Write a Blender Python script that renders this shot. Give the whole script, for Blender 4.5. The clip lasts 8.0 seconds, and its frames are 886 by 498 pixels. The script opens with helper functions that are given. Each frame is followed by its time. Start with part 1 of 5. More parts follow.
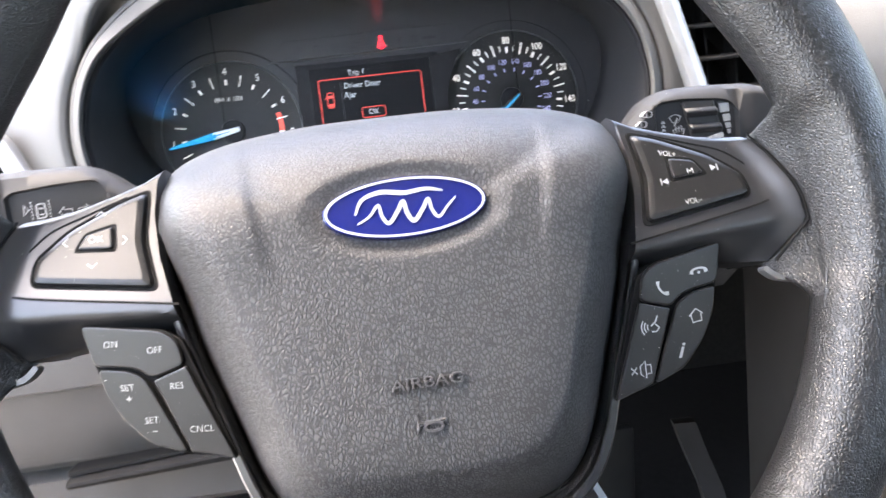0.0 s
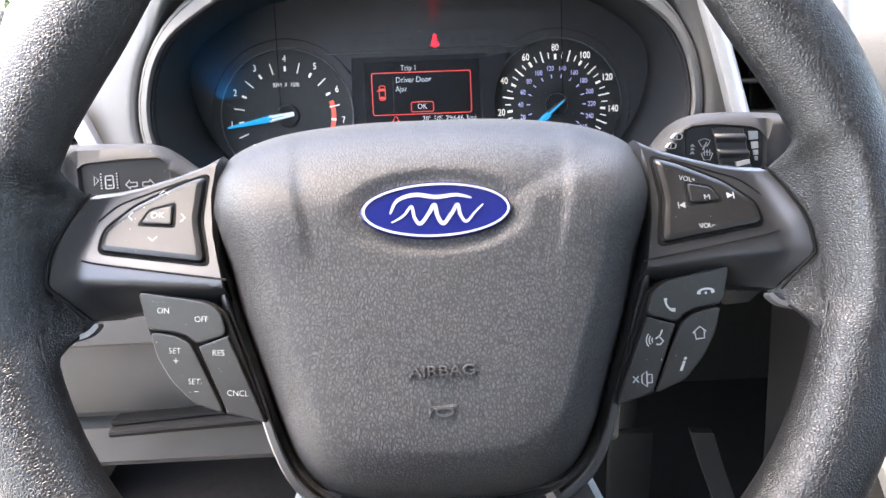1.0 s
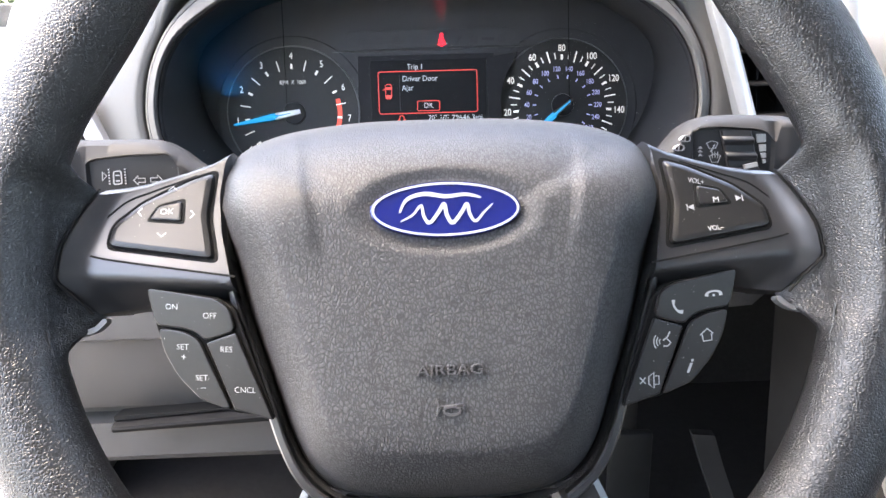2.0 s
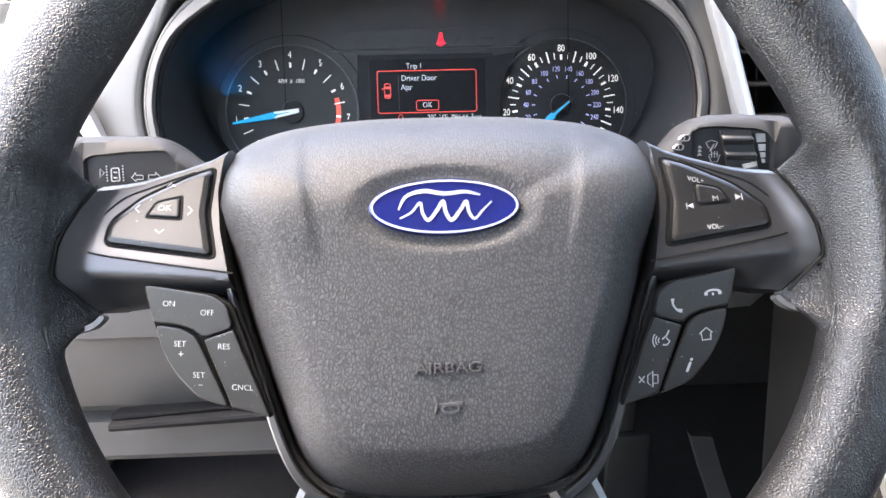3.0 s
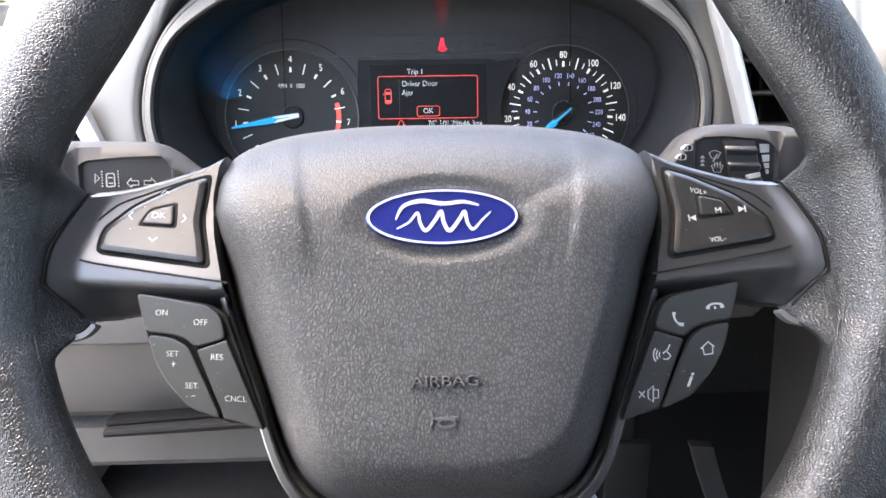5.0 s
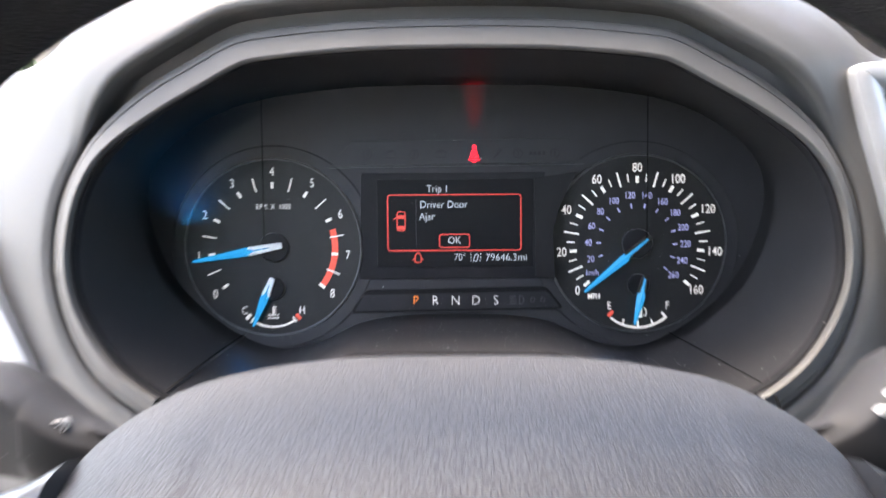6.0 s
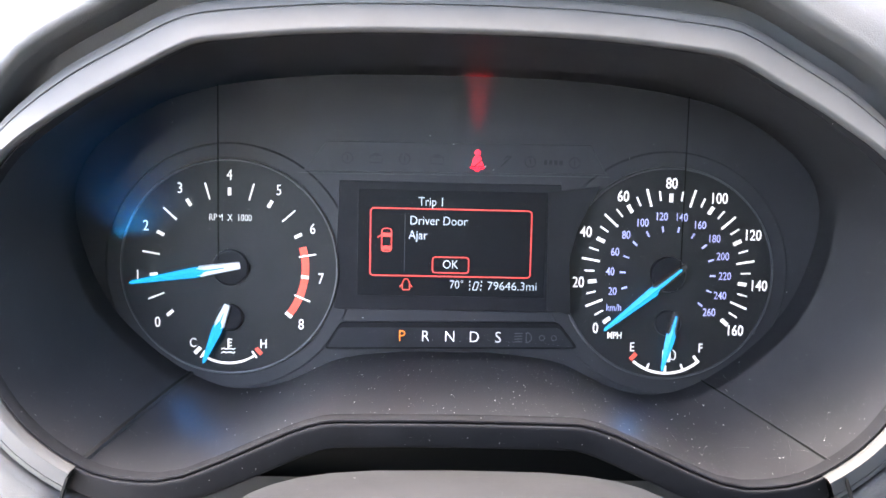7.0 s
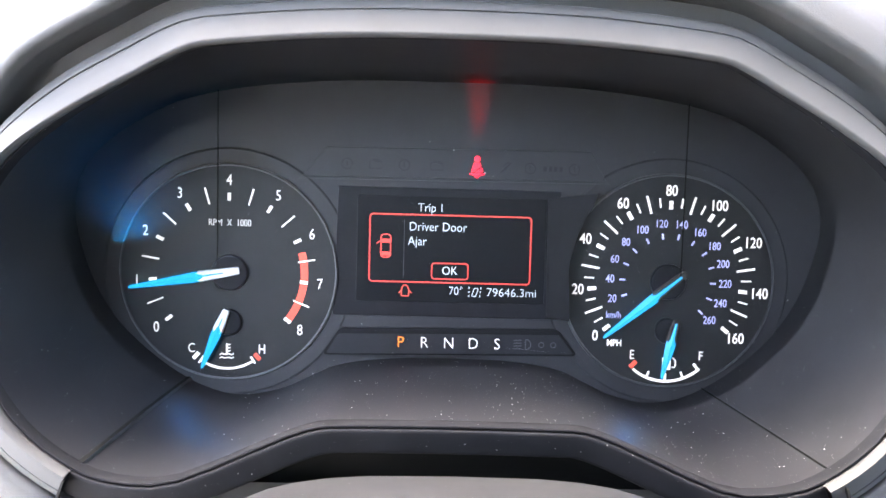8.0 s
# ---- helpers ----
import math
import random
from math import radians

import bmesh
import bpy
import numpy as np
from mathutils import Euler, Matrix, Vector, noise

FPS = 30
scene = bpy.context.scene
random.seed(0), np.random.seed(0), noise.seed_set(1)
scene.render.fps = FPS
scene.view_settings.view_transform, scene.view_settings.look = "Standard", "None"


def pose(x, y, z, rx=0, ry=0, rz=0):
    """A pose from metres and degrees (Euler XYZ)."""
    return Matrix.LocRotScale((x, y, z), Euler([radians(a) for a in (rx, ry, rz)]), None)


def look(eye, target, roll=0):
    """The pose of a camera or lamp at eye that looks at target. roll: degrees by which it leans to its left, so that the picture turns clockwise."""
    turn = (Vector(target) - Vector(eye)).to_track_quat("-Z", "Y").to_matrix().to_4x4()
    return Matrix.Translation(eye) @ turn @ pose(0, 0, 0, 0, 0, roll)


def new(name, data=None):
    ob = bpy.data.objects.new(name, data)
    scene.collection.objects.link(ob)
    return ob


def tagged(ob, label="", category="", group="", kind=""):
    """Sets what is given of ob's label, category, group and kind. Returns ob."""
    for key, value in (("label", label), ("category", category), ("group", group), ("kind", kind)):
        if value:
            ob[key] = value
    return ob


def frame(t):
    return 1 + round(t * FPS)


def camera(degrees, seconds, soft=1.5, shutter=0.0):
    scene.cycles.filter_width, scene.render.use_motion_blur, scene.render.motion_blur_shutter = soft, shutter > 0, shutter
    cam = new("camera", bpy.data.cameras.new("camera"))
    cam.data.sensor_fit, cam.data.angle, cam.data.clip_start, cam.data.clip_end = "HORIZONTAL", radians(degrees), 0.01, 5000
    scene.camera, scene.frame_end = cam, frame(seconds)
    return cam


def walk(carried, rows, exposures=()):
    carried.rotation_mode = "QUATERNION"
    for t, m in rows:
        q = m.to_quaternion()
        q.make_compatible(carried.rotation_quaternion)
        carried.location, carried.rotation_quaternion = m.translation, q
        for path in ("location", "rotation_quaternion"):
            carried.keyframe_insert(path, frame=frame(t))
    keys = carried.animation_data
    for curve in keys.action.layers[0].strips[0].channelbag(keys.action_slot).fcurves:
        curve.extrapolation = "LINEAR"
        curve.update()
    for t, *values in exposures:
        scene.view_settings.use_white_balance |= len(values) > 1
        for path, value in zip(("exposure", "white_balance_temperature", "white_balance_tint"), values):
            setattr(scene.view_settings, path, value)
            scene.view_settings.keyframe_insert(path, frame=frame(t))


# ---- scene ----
cam = camera(60.45, 8.0, soft=1.5, shutter=0.5)
# seconds, eye in metres, yaw, pitch and lean in degrees
PATH = [
    (0, -0.0106, -0.6004, 1.0262, -5.05, -17.66, 5.87),
    (0.2, -0.0068, -0.6074, 1.0309, -3.32, -18.13, 4.58),
    (0.5, -0.0053, -0.6213, 1.0364, -2.08, -18.13, 3.09),
    (1, -0.0051, -0.6229, 1.0390, -1.61, -18.49, 2.01),
    (1.5, -0.0077, -0.6232, 1.0399, -1.53, -18.59, 1.62),
    (3, -0.0089, -0.6226, 1.0373, -1.75, -18.42, 1.08),
    (3.5, -0.0083, -0.6228, 1.0377, -1.66, -18.40, 1.03),
    (4, -0.0081, -0.6234, 1.0375, -1.40, -18.44, 1.02),
    (5.3, -0.0061, -0.6092, 1.0393, -1.60, -17.79, 0.48),
    (5.5, -0.0041, -0.5693, 1.0539, -1.11, -16.33, 0.32),
    (5.7, -0.0012, -0.5146, 1.0627, 0.09, -15.09, 0.35),
    (5.8, -0.0012, -0.4888, 1.0638, 0.55, -14.98, 0.51),
    (5.9, -0.0012, -0.4658, 1.0654, 0.81, -14.92, 0.62),
    (6, -0.0018, -0.4433, 1.0656, 0.70, -14.84, 0.58),
    (6.1, -0.0016, -0.4237, 1.0657, 0.42, -14.90, 0.46),
    (6.2, -0.0021, -0.4062, 1.0659, 0.07, -15.08, 0.25),
    (6.3, -0.0041, -0.3902, 1.0670, -0.33, -15.35, -0.02),
    (6.5, -0.0070, -0.3688, 1.0668, -1.00, -15.36, -0.54),
    (7, -0.0145, -0.3610, 1.0692, -1.64, -16.62, -1.65),
    (7.5, -0.0128, -0.3597, 1.0709, -1.72, -16.22, -1.87),
    (8, -0.0121, -0.3610, 1.0673, -1.30, -15.88, -1.84),
]
walk(cam, [(t, look((x, y, z), (x - math.sin(radians(yaw)) * math.cos(radians(pitch)), y + math.cos(radians(yaw)) * math.cos(radians(pitch)), z + math.sin(radians(pitch))), -lean)) for t, x, y, z, yaw, pitch, lean in PATH], exposures=((0.0, 4.9, 7650, 12), (0.6, 4.8, 7600, 12), (5.5, 4.8, 7600, 12), (6.1, 4.5, 7600, 12), (6.5, 4.7, 7400, 12), (7.0, 5.3, 7200, 12), (8.0, 5.3, 7200, 12)))

# ---- light ----
world = bpy.data.worlds.new("sky")
scene.world = world
world.use_nodes = True
wn = world.node_tree
sky = wn.nodes.new("ShaderNodeTexSky")
sky.sky_type = 'NISHITA'
sky.sun_disc = False
sky.sun_elevation = radians(68)
sky.sun_rotation = radians(-80)
sky.air_density, sky.dust_density = 1.0, 2.6
wn.nodes["Background"].inputs["Strength"].default_value = 0.15
wn.links.new(sky.outputs[0], wn.nodes["Background"].inputs["Color"])
sun_lamp = bpy.data.lights.new("sun", 'SUN')
sun_lamp.energy, sun_lamp.angle, sun_lamp.color = 0.58, radians(28), (1.0, 0.975, 0.935)
sun = new("sun", sun_lamp)
sun.matrix_world = look((-1.15, 0.2, 2.9), (0, 0, 0))

# ---- materials ----
MM = 0.001


def material(name, colour, rough=0.5, metal=0.0, spec=0.5, emit=None, glow=0.0, coat=0.0):
    m = bpy.data.materials.new(name)
    m.use_nodes = True
    b = m.node_tree.nodes["Principled BSDF"]
    b.inputs["Base Color"].default_value = (*colour, 1)
    b.inputs["Roughness"].default_value = rough
    b.inputs["Metallic"].default_value = metal
    b.inputs["Specular IOR Level"].default_value = spec
    b.inputs["Coat Weight"].default_value = coat
    if emit:
        b.inputs["Emission Color"].default_value = (*emit, 1)
        b.inputs["Emission Strength"].default_value = glow
    return m


def grain(m, cells, depth, warp=0.35, stretch=(1, 1, 1), fine=0.0, rough=None, tint=0.12, crease=0.16, crease_shade=0.0):
    """Leather-like relief: flat pebbles, cells to a metre, parted by narrow creases of the given depth in metres, with
    smaller wrinkles across them; blotches of tone and gloss at a larger scale, and shade painted into the colour of the
    creases."""
    wear(m, 25.0, tint, rough if rough is not None else 0.1)
    t = m.node_tree
    n, l = t.nodes, t.links
    b = n["Principled BSDF"]
    co = n.new("ShaderNodeTexCoord")
    mp = n.new("ShaderNodeMapping")
    mp.inputs["Scale"].default_value = stretch
    l.new(co.outputs["Object"], mp.inputs["Vector"])
    ns = n.new("ShaderNodeTexNoise")
    ns.inputs["Scale"].default_value = cells * 0.6
    ns.inputs["Detail"].default_value = 3
    l.new(mp.outputs[0], ns.inputs["Vector"])
    mx = n.new("ShaderNodeMixRGB")
    mx.blend_type = 'LINEAR_LIGHT'
    mx.inputs["Fac"].default_value = warp / cells
    l.new(mp.outputs[0], mx.inputs["Color1"])
    l.new(ns.outputs["Color"], mx.inputs["Color2"])
    lines = []
    for scale, wide in ((cells, crease), (cells * 2.1, crease * 1.3)):
        vo = n.new("ShaderNodeTexVoronoi")
        vo.feature = 'DISTANCE_TO_EDGE'
        vo.inputs["Scale"].default_value = scale
        l.new(mx.outputs[0], vo.inputs["Vector"])
        rp = n.new("ShaderNodeMapRange")
        rp.interpolation_type = 'SMOOTHSTEP'
        rp.inputs["From Max"].default_value = wide
        l.new(vo.outputs["Distance"], rp.inputs["Value"])
        lines.append(rp.outputs[0])
    f2 = n.new("ShaderNodeTexNoise")
    f2.inputs["Scale"].default_value = cells * 2.6
    f2.inputs["Detail"].default_value = 3
    l.new(co.outputs["Object"], f2.inputs["Vector"])
    height = lines[0]
    for value, amount in ((lines[1], 0.1), (f2.outputs["Fac"], 0.08 + fine)):
        ad = n.new("ShaderNodeMath")
        ad.operation = 'MULTIPLY_ADD'
        ad.inputs[1].default_value = amount
        l.new(value, ad.inputs[0])
        l.new(height, ad.inputs[2])
        height = ad.outputs[0]
    bp = n.new("ShaderNodeBump")
    bp.inputs["Strength"].default_value = 1.0
    bp.inputs["Distance"].default_value = depth
    l.new(height, bp.inputs["Height"])
    l.new(bp.outputs[0], b.inputs["Normal"])
    # occlusion in the creases is multiplied into the base colour
    if crease_shade:
        base = b.inputs["Base Color"].links[0].from_socket
        mr = n.new("ShaderNodeMapRange")
        mr.inputs["To Min"].default_value, mr.inputs["To Max"].default_value = 1 - crease_shade, 1.0
        l.new(lines[0], mr.inputs["Value"])
        mu = n.new("ShaderNodeMixRGB")
        mu.blend_type = 'MULTIPLY'
        mu.inputs["Fac"].default_value = 1.0
        l.new(base, mu.inputs["Color1"])
        l.new(mr.outputs[0], mu.inputs["Color2"])
        l.new(mu.outputs[0], b.inputs["Base Color"])
    return m


def wear(m, scale, tint=0.15, rough=0.1, speck=0.0, speck_scale=900.0):
    """Uneven tone and gloss, and pale dust specks where speck is given."""
    t = m.node_tree
    n, l = t.nodes, t.links
    b = n["Principled BSDF"]
    c = tuple(b.inputs["Base Color"].default_value)
    r = b.inputs["Roughness"].default_value
    co = n.new("ShaderNodeTexCoord")
    ns = n.new("ShaderNodeTexNoise")
    ns.inputs["Scale"].default_value = scale
    ns.inputs["Detail"].default_value = 6
    ns.inputs["Roughness"].default_value = 0.62
    l.new(co.outputs["Object"], ns.inputs["Vector"])
    ra = n.new("ShaderNodeValToRGB")
    ra.color_ramp.elements[0].position, ra.color_ramp.elements[1].position = 0.3, 0.72
    ra.color_ramp.elements[0].color = (*[v * (1 - tint) for v in c[:3]], 1)
    ra.color_ramp.elements[1].color = (*[min(1, v * (1 + tint)) for v in c[:3]], 1)
    l.new(ns.outputs["Fac"], ra.inputs["Fac"])
    out = ra.outputs["Color"]
    for size, share in ((0.28, speck), (0.8, speck * 1.2)) if speck else ():
        vo = n.new("ShaderNodeTexVoronoi")
        vo.inputs["Scale"].default_value = speck_scale * size
        l.new(co.outputs["Object"], vo.inputs["Vector"])
        sw = n.new("ShaderNodeSeparateColor")
        l.new(vo.outputs["Color"], sw.inputs[0])
        wide = n.new("ShaderNodeMapRange")
        wide.inputs["From Max"].default_value = share
        wide.inputs["To Min"].default_value, wide.inputs["To Max"].default_value = 0.115, -0.01
        l.new(sw.outputs[0], wide.inputs["Value"])
        lt = n.new("ShaderNodeMath")
        lt.operation = 'LESS_THAN'
        l.new(vo.outputs["Distance"], lt.inputs[0])
        l.new(wide.outputs[0], lt.inputs[1])
        mu = n.new("ShaderNodeMath")
        mu.operation = 'MULTIPLY'
        l.new(lt.outputs[0], mu.inputs[0])
        l.new(sw.outputs[1], mu.inputs[1])
        mi = n.new("ShaderNodeMixRGB")
        mi.inputs["Color2"].default_value = (0.5, 0.49, 0.47, 1)
        l.new(mu.outputs[0], mi.inputs["Fac"])
        l.new(out, mi.inputs["Color1"])
        out = mi.outputs["Color"]
    l.new(out, b.inputs["Base Color"])
    mr = n.new("ShaderNodeMapRange")
    mr.inputs["To Min"].default_value, mr.inputs["To Max"].default_value = max(0.03, r - rough), min(1, r + rough)
    l.new(ns.outputs["Fac"], mr.inputs["Value"])
    l.new(mr.outputs[0], b.inputs["Roughness"])
    return m


def stipple(m, scale, depth):
    """Fine moulded-plastic relief on top of what the material has."""
    t = m.node_tree
    co = t.nodes.new("ShaderNodeTexCoord")
    ns = t.nodes.new("ShaderNodeTexNoise")
    ns.inputs["Scale"].default_value = scale
    ns.inputs["Detail"].default_value = 3
    t.links.new(co.outputs["Object"], ns.inputs["Vector"])
    bp = t.nodes.new("ShaderNodeBump")
    bp.inputs["Distance"].default_value = depth
    t.links.new(ns.outputs["Fac"], bp.inputs["Height"])
    t.links.new(bp.outputs[0], t.nodes["Principled BSDF"].inputs["Normal"])
    return m


RIM_LEATHER = grain(material("rim_leather", (0.0095, 0.0095, 0.01), 0.34, spec=0.47), 760, 0.00014, 0.45, (1, 1, 1), rough=0.05, crease=0.28, crease_shade=0.3)
COVER = grain(material("cover_vinyl", (0.041, 0.040, 0.041), 0.55, spec=0.32), 720, 0.000138, 0.75, (1, 1, 0.7), fine=0.12, rough=0.05, tint=0.05, crease=0.3, crease_shade=0.6)
COVER_PLAIN = stipple(wear(material("cover_raised_vinyl", (0.044, 0.042, 0.043), 0.42), 60, 0.08, 0.05), 1500, 0.00005)
SATIN = stipple(wear(material("satin_black_plastic", (0.016, 0.016, 0.017), 0.42, spec=0.22), 40, 0.12, 0.06, 0.06), 2600, 0.00003)
STALK = stipple(wear(material("stalk_plastic", (0.02, 0.02, 0.021), 0.55, spec=0.12), 40, 0.1, 0.06, 0.05), 2600, 0.00003)
SPOKE_TOP = stipple(wear(material("spoke_grey_plastic", (0.016, 0.016, 0.017), 0.34, spec=0.58), 40, 0.1, 0.05, 0.05), 2600, 0.00002)
BUTTON = stipple(wear(material("button_plastic", (0.0115, 0.0112, 0.0112), 0.34, spec=0.36), 60, 0.12, 0.06, 0.3, 2200), 3000, 0.00003)
GLOSS_BLACK = wear(material("gloss_black", (0.014, 0.014, 0.0165), 0.3, spec=0.18), 60, 0.2, 0.05)
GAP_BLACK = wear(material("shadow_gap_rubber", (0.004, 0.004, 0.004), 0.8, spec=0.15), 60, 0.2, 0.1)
GREY_PRINT = wear(material("worn_grey_print", (0.2, 0.2, 0.2), 0.5), 300, 0.12, 0.05)
WHITE_PRINT = wear(material("white_print", (0.3, 0.3, 0.3), 0.5), 300, 0.08, 0.05)
BADGE_BLUE = wear(material("badge_enamel", (0.006, 0.010, 0.085), 0.18, coat=0.6), 60, 0.06, 0.04)
BADGE_SILVER = wear(material("badge_silver", (0.5, 0.515, 0.545), 0.34, metal=0.55), 200, 0.06, 0.06)
CLIP_GREY = wear(material("clip_plastic", (0.09, 0.09, 0.09), 0.35), 80, 0.1, 0.05)
SMOKED = wear(material("smoked_plastic", (0.05, 0.045, 0.042), 0.2), 80, 0.1, 0.05)
SILVER_TRIM = stipple(wear(material("silver_trim", (0.3, 0.305, 0.315), 0.45, metal=0.6), 60, 0.06, 0.06), 3000, 0.00001)
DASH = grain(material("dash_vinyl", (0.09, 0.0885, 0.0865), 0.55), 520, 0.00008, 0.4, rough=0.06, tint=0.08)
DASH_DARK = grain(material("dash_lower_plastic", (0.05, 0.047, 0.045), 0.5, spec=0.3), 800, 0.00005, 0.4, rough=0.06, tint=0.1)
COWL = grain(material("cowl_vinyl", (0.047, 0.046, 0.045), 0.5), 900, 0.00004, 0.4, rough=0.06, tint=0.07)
LOWER_DARK = stipple(wear(material("lower_panel_plastic", (0.012, 0.0115, 0.0115), 0.7, spec=0.08), 40, 0.15, 0.08), 2000, 0.00004)
BEZEL = stipple(wear(material("bezel_plastic", (0.063, 0.062, 0.061), 0.5, spec=0.18), 40, 0.08, 0.06), 2500, 0.00003)
BOWL = stipple(wear(material("bowl_plastic", (0.0155, 0.0155, 0.017), 0.42, spec=0.26), 50, 0.2, 0.06, 0.6, 2300), 3000, 0.00003)
LIP = stipple(wear(material("lip_plastic", (0.012, 0.012, 0.0135), 0.6, spec=0.08), 50, 0.2, 0.06, 0.3, 1400), 3000, 0.00003)
JOINT_GLINT = stipple(wear(material("joint_glint_plastic", (0.028, 0.028, 0.03), 0.4), 50, 0.15, 0.06, 0.2, 1400), 3000, 0.00003)
ROOT_SILVER = wear(material("needle_silver", (0.86, 0.86, 0.86), 0.25), 200, 0.05, 0.05)
PLATE = wear(material("cluster_plate", (0.018, 0.018, 0.021), 0.4, spec=0.22), 50, 0.2, 0.06, 0.12, 900)
PLATE_GREY = stipple(wear(material("cluster_plate_grey", (0.028, 0.028, 0.031), 0.42, spec=0.35), 50, 0.12, 0.06, 0.12, 900), 3000, 0.00003)
DIAL_FACE = stipple(wear(material("dial_face", (0.016, 0.016, 0.0172), 0.45, spec=0.3), 60, 0.15, 0.05, 0.05, 1500), 4000, 0.00002)
RING = material("dial_ring", (0.07, 0.07, 0.074), 0.35, metal=0.3)
FLARE = stipple(wear(material("cluster_facet", (0.045, 0.045, 0.048), 0.4, spec=0.3), 60, 0.1, 0.05), 3000, 0.00003)
FACET = stipple(wear(material("screen_facet", (0.012, 0.012, 0.0133), 0.6, spec=0.06), 60, 0.1, 0.05), 3000, 0.00003)
LIT_WHITE = material("lit_white", (0.7, 0.7, 0.7), 0.5, emit=(1.0, 0.98, 0.94), glow=0.023)
LIT_BLUE = material("lit_blue_print", (0.35, 0.36, 0.65), 0.5, emit=(0.5, 0.52, 1.0), glow=0.020)
LIT_RED = material("lit_red", (0.6, 0.06, 0.04), 0.5, emit=(1.0, 0.13, 0.08), glow=0.022)
LIT_AMBER = material("lit_amber", (0.7, 0.2, 0.03), 0.5, emit=(1.0, 0.22, 0.02), glow=0.045)
WARN_RED = material("warning_red", (0.6, 0.02, 0.03), 0.5, emit=(1.0, 0.01, 0.035), glow=0.095)
NEEDLE_BLUE = material("needle_blue", (0.0, 0.12, 0.25), 0.4, emit=(0.0, 0.42, 1.0), glow=0.036)
LCD_TEXT = material("screen_text", (0.4, 0.45, 0.5), 0.5, emit=(0.72, 0.88, 1.0), glow=0.022)
LCD_RED = material("screen_red", (0.5, 0.05, 0.04), 0.5, emit=(1.0, 0.09, 0.07), glow=0.024)
LCD = material("screen_glass", (0.006, 0.0065, 0.008), 0.35, spec=0.15, emit=(0.4, 0.5, 0.7), glow=0.000228)
DIM_PRINT = material("dim_print", (0.05, 0.05, 0.055), 0.5)
UNLIT = material("unlit_symbol_print", (0.024, 0.024, 0.027), 0.5, spec=0.2)
CONSOLE_TRIM = stipple(wear(material("console_trim", (0.16, 0.158, 0.155), 0.45), 40, 0.1, 0.06), 2000, 0.00003)
RUBBER = stipple(wear(material("pedal_rubber", (0.009, 0.009, 0.009), 0.7, spec=0.15), 60, 0.2, 0.08), 1200, 0.0001)
CARPET = stipple(wear(material("carpet", (0.011, 0.0105, 0.0105), 0.95, spec=0.1), 120, 0.3, 0.04), 900, 0.001)
HEADLINER = stipple(wear(material("headliner", (0.3, 0.295, 0.285), 0.95), 30, 0.08, 0.03), 1500, 0.0002)
DOOR_TRIM = grain(material("door_trim_vinyl", (0.26, 0.25, 0.24), 0.6), 500, 0.0001, rough=0.05)
CONCRETE = stipple(wear(material("concrete", (0.44, 0.43, 0.41), 0.9), 3, 0.25, 0.05), 120, 0.004)
LEAF = wear(material("hedge_leaf", (0.10, 0.13, 0.06), 0.7), 2, 0.35, 0.1)


def glass(name, amount=1.0, ior=1.45, haze=0.04):
    m = bpy.data.materials.new(name)
    m.use_nodes = True
    n, l = m.node_tree.nodes, m.node_tree.links
    n.clear()
    out, mix = n.new("ShaderNodeOutputMaterial"), n.new("ShaderNodeMixShader")
    tr, gl, fr = n.new("ShaderNodeBsdfTransparent"), n.new("ShaderNodeBsdfGlossy"), n.new("ShaderNodeFresnel")
    fr.inputs["IOR"].default_value = ior
    gl.inputs["Roughness"].default_value = haze
    tr.inputs["Color"].default_value = (amount, amount, amount, 1)
    l.new(fr.outputs[0], mix.inputs[0])
    l.new(tr.outputs[0], mix.inputs[1])
    l.new(gl.outputs[0], mix.inputs[2])
    l.new(mix.outputs[0], out.inputs[0])
    return m


LENS = glass("clear_lens", 0.97, 1.18, 0.16)
WINDOW_GLASS = glass("window_glass", 0.94)

# ---- mesh helpers: x right, y ahead, z up in each thing's own frame; arguments in millimetres ----


def finish(bm, sharp=38):
    bmesh.ops.recalc_face_normals(bm, faces=bm.faces[:])
    for f in bm.faces:
        f.smooth = len(f.verts) <= 6
    lim = radians(sharp)
    for e in bm.edges:
        if len(e.link_faces) == 2 and e.calc_face_angle(0) > lim:
            e.smooth = False


def part(name, bm, mat, parent=None, label="", sharp=38, keep=False):
    if not keep:
        finish(bm, sharp)
    me = bpy.data.meshes.new(name)
    bm.to_mesh(me)
    bm.free()
    me.materials.append(mat)
    ob = new(name, me)
    ob.parent = parent
    if label:
        tagged(ob, label)
    return ob


def thing(name, m, label, category, group="", kind=""):
    ob = new(name)
    ob.empty_display_size = 0.02
    ob.matrix_basis = m
    return tagged(ob, label, category, group, kind)


def smooth(points, per=8, closed=True):
    """A Catmull-Rom curve through the points."""
    pts = [Vector(p) for p in points]
    n, out = len(pts), []
    for i in range(n if closed else n - 1):
        p0, p1 = pts[(i - 1) % n] if closed or i else pts[0], pts[i]
        p2 = pts[(i + 1) % n]
        p3 = pts[(i + 2) % n] if closed or i + 2 < n else pts[-1]
        for k in range(per):
            s = k / per
            out.append(0.5 * ((2 * p1) + (p2 - p0) * s + (2 * p0 - 5 * p1 + 4 * p2 - p3) * s * s + (3 * p1 - p0 - 3 * p2 + p3) * s ** 3))
    if not closed:
        out.append(pts[-1])
    return out


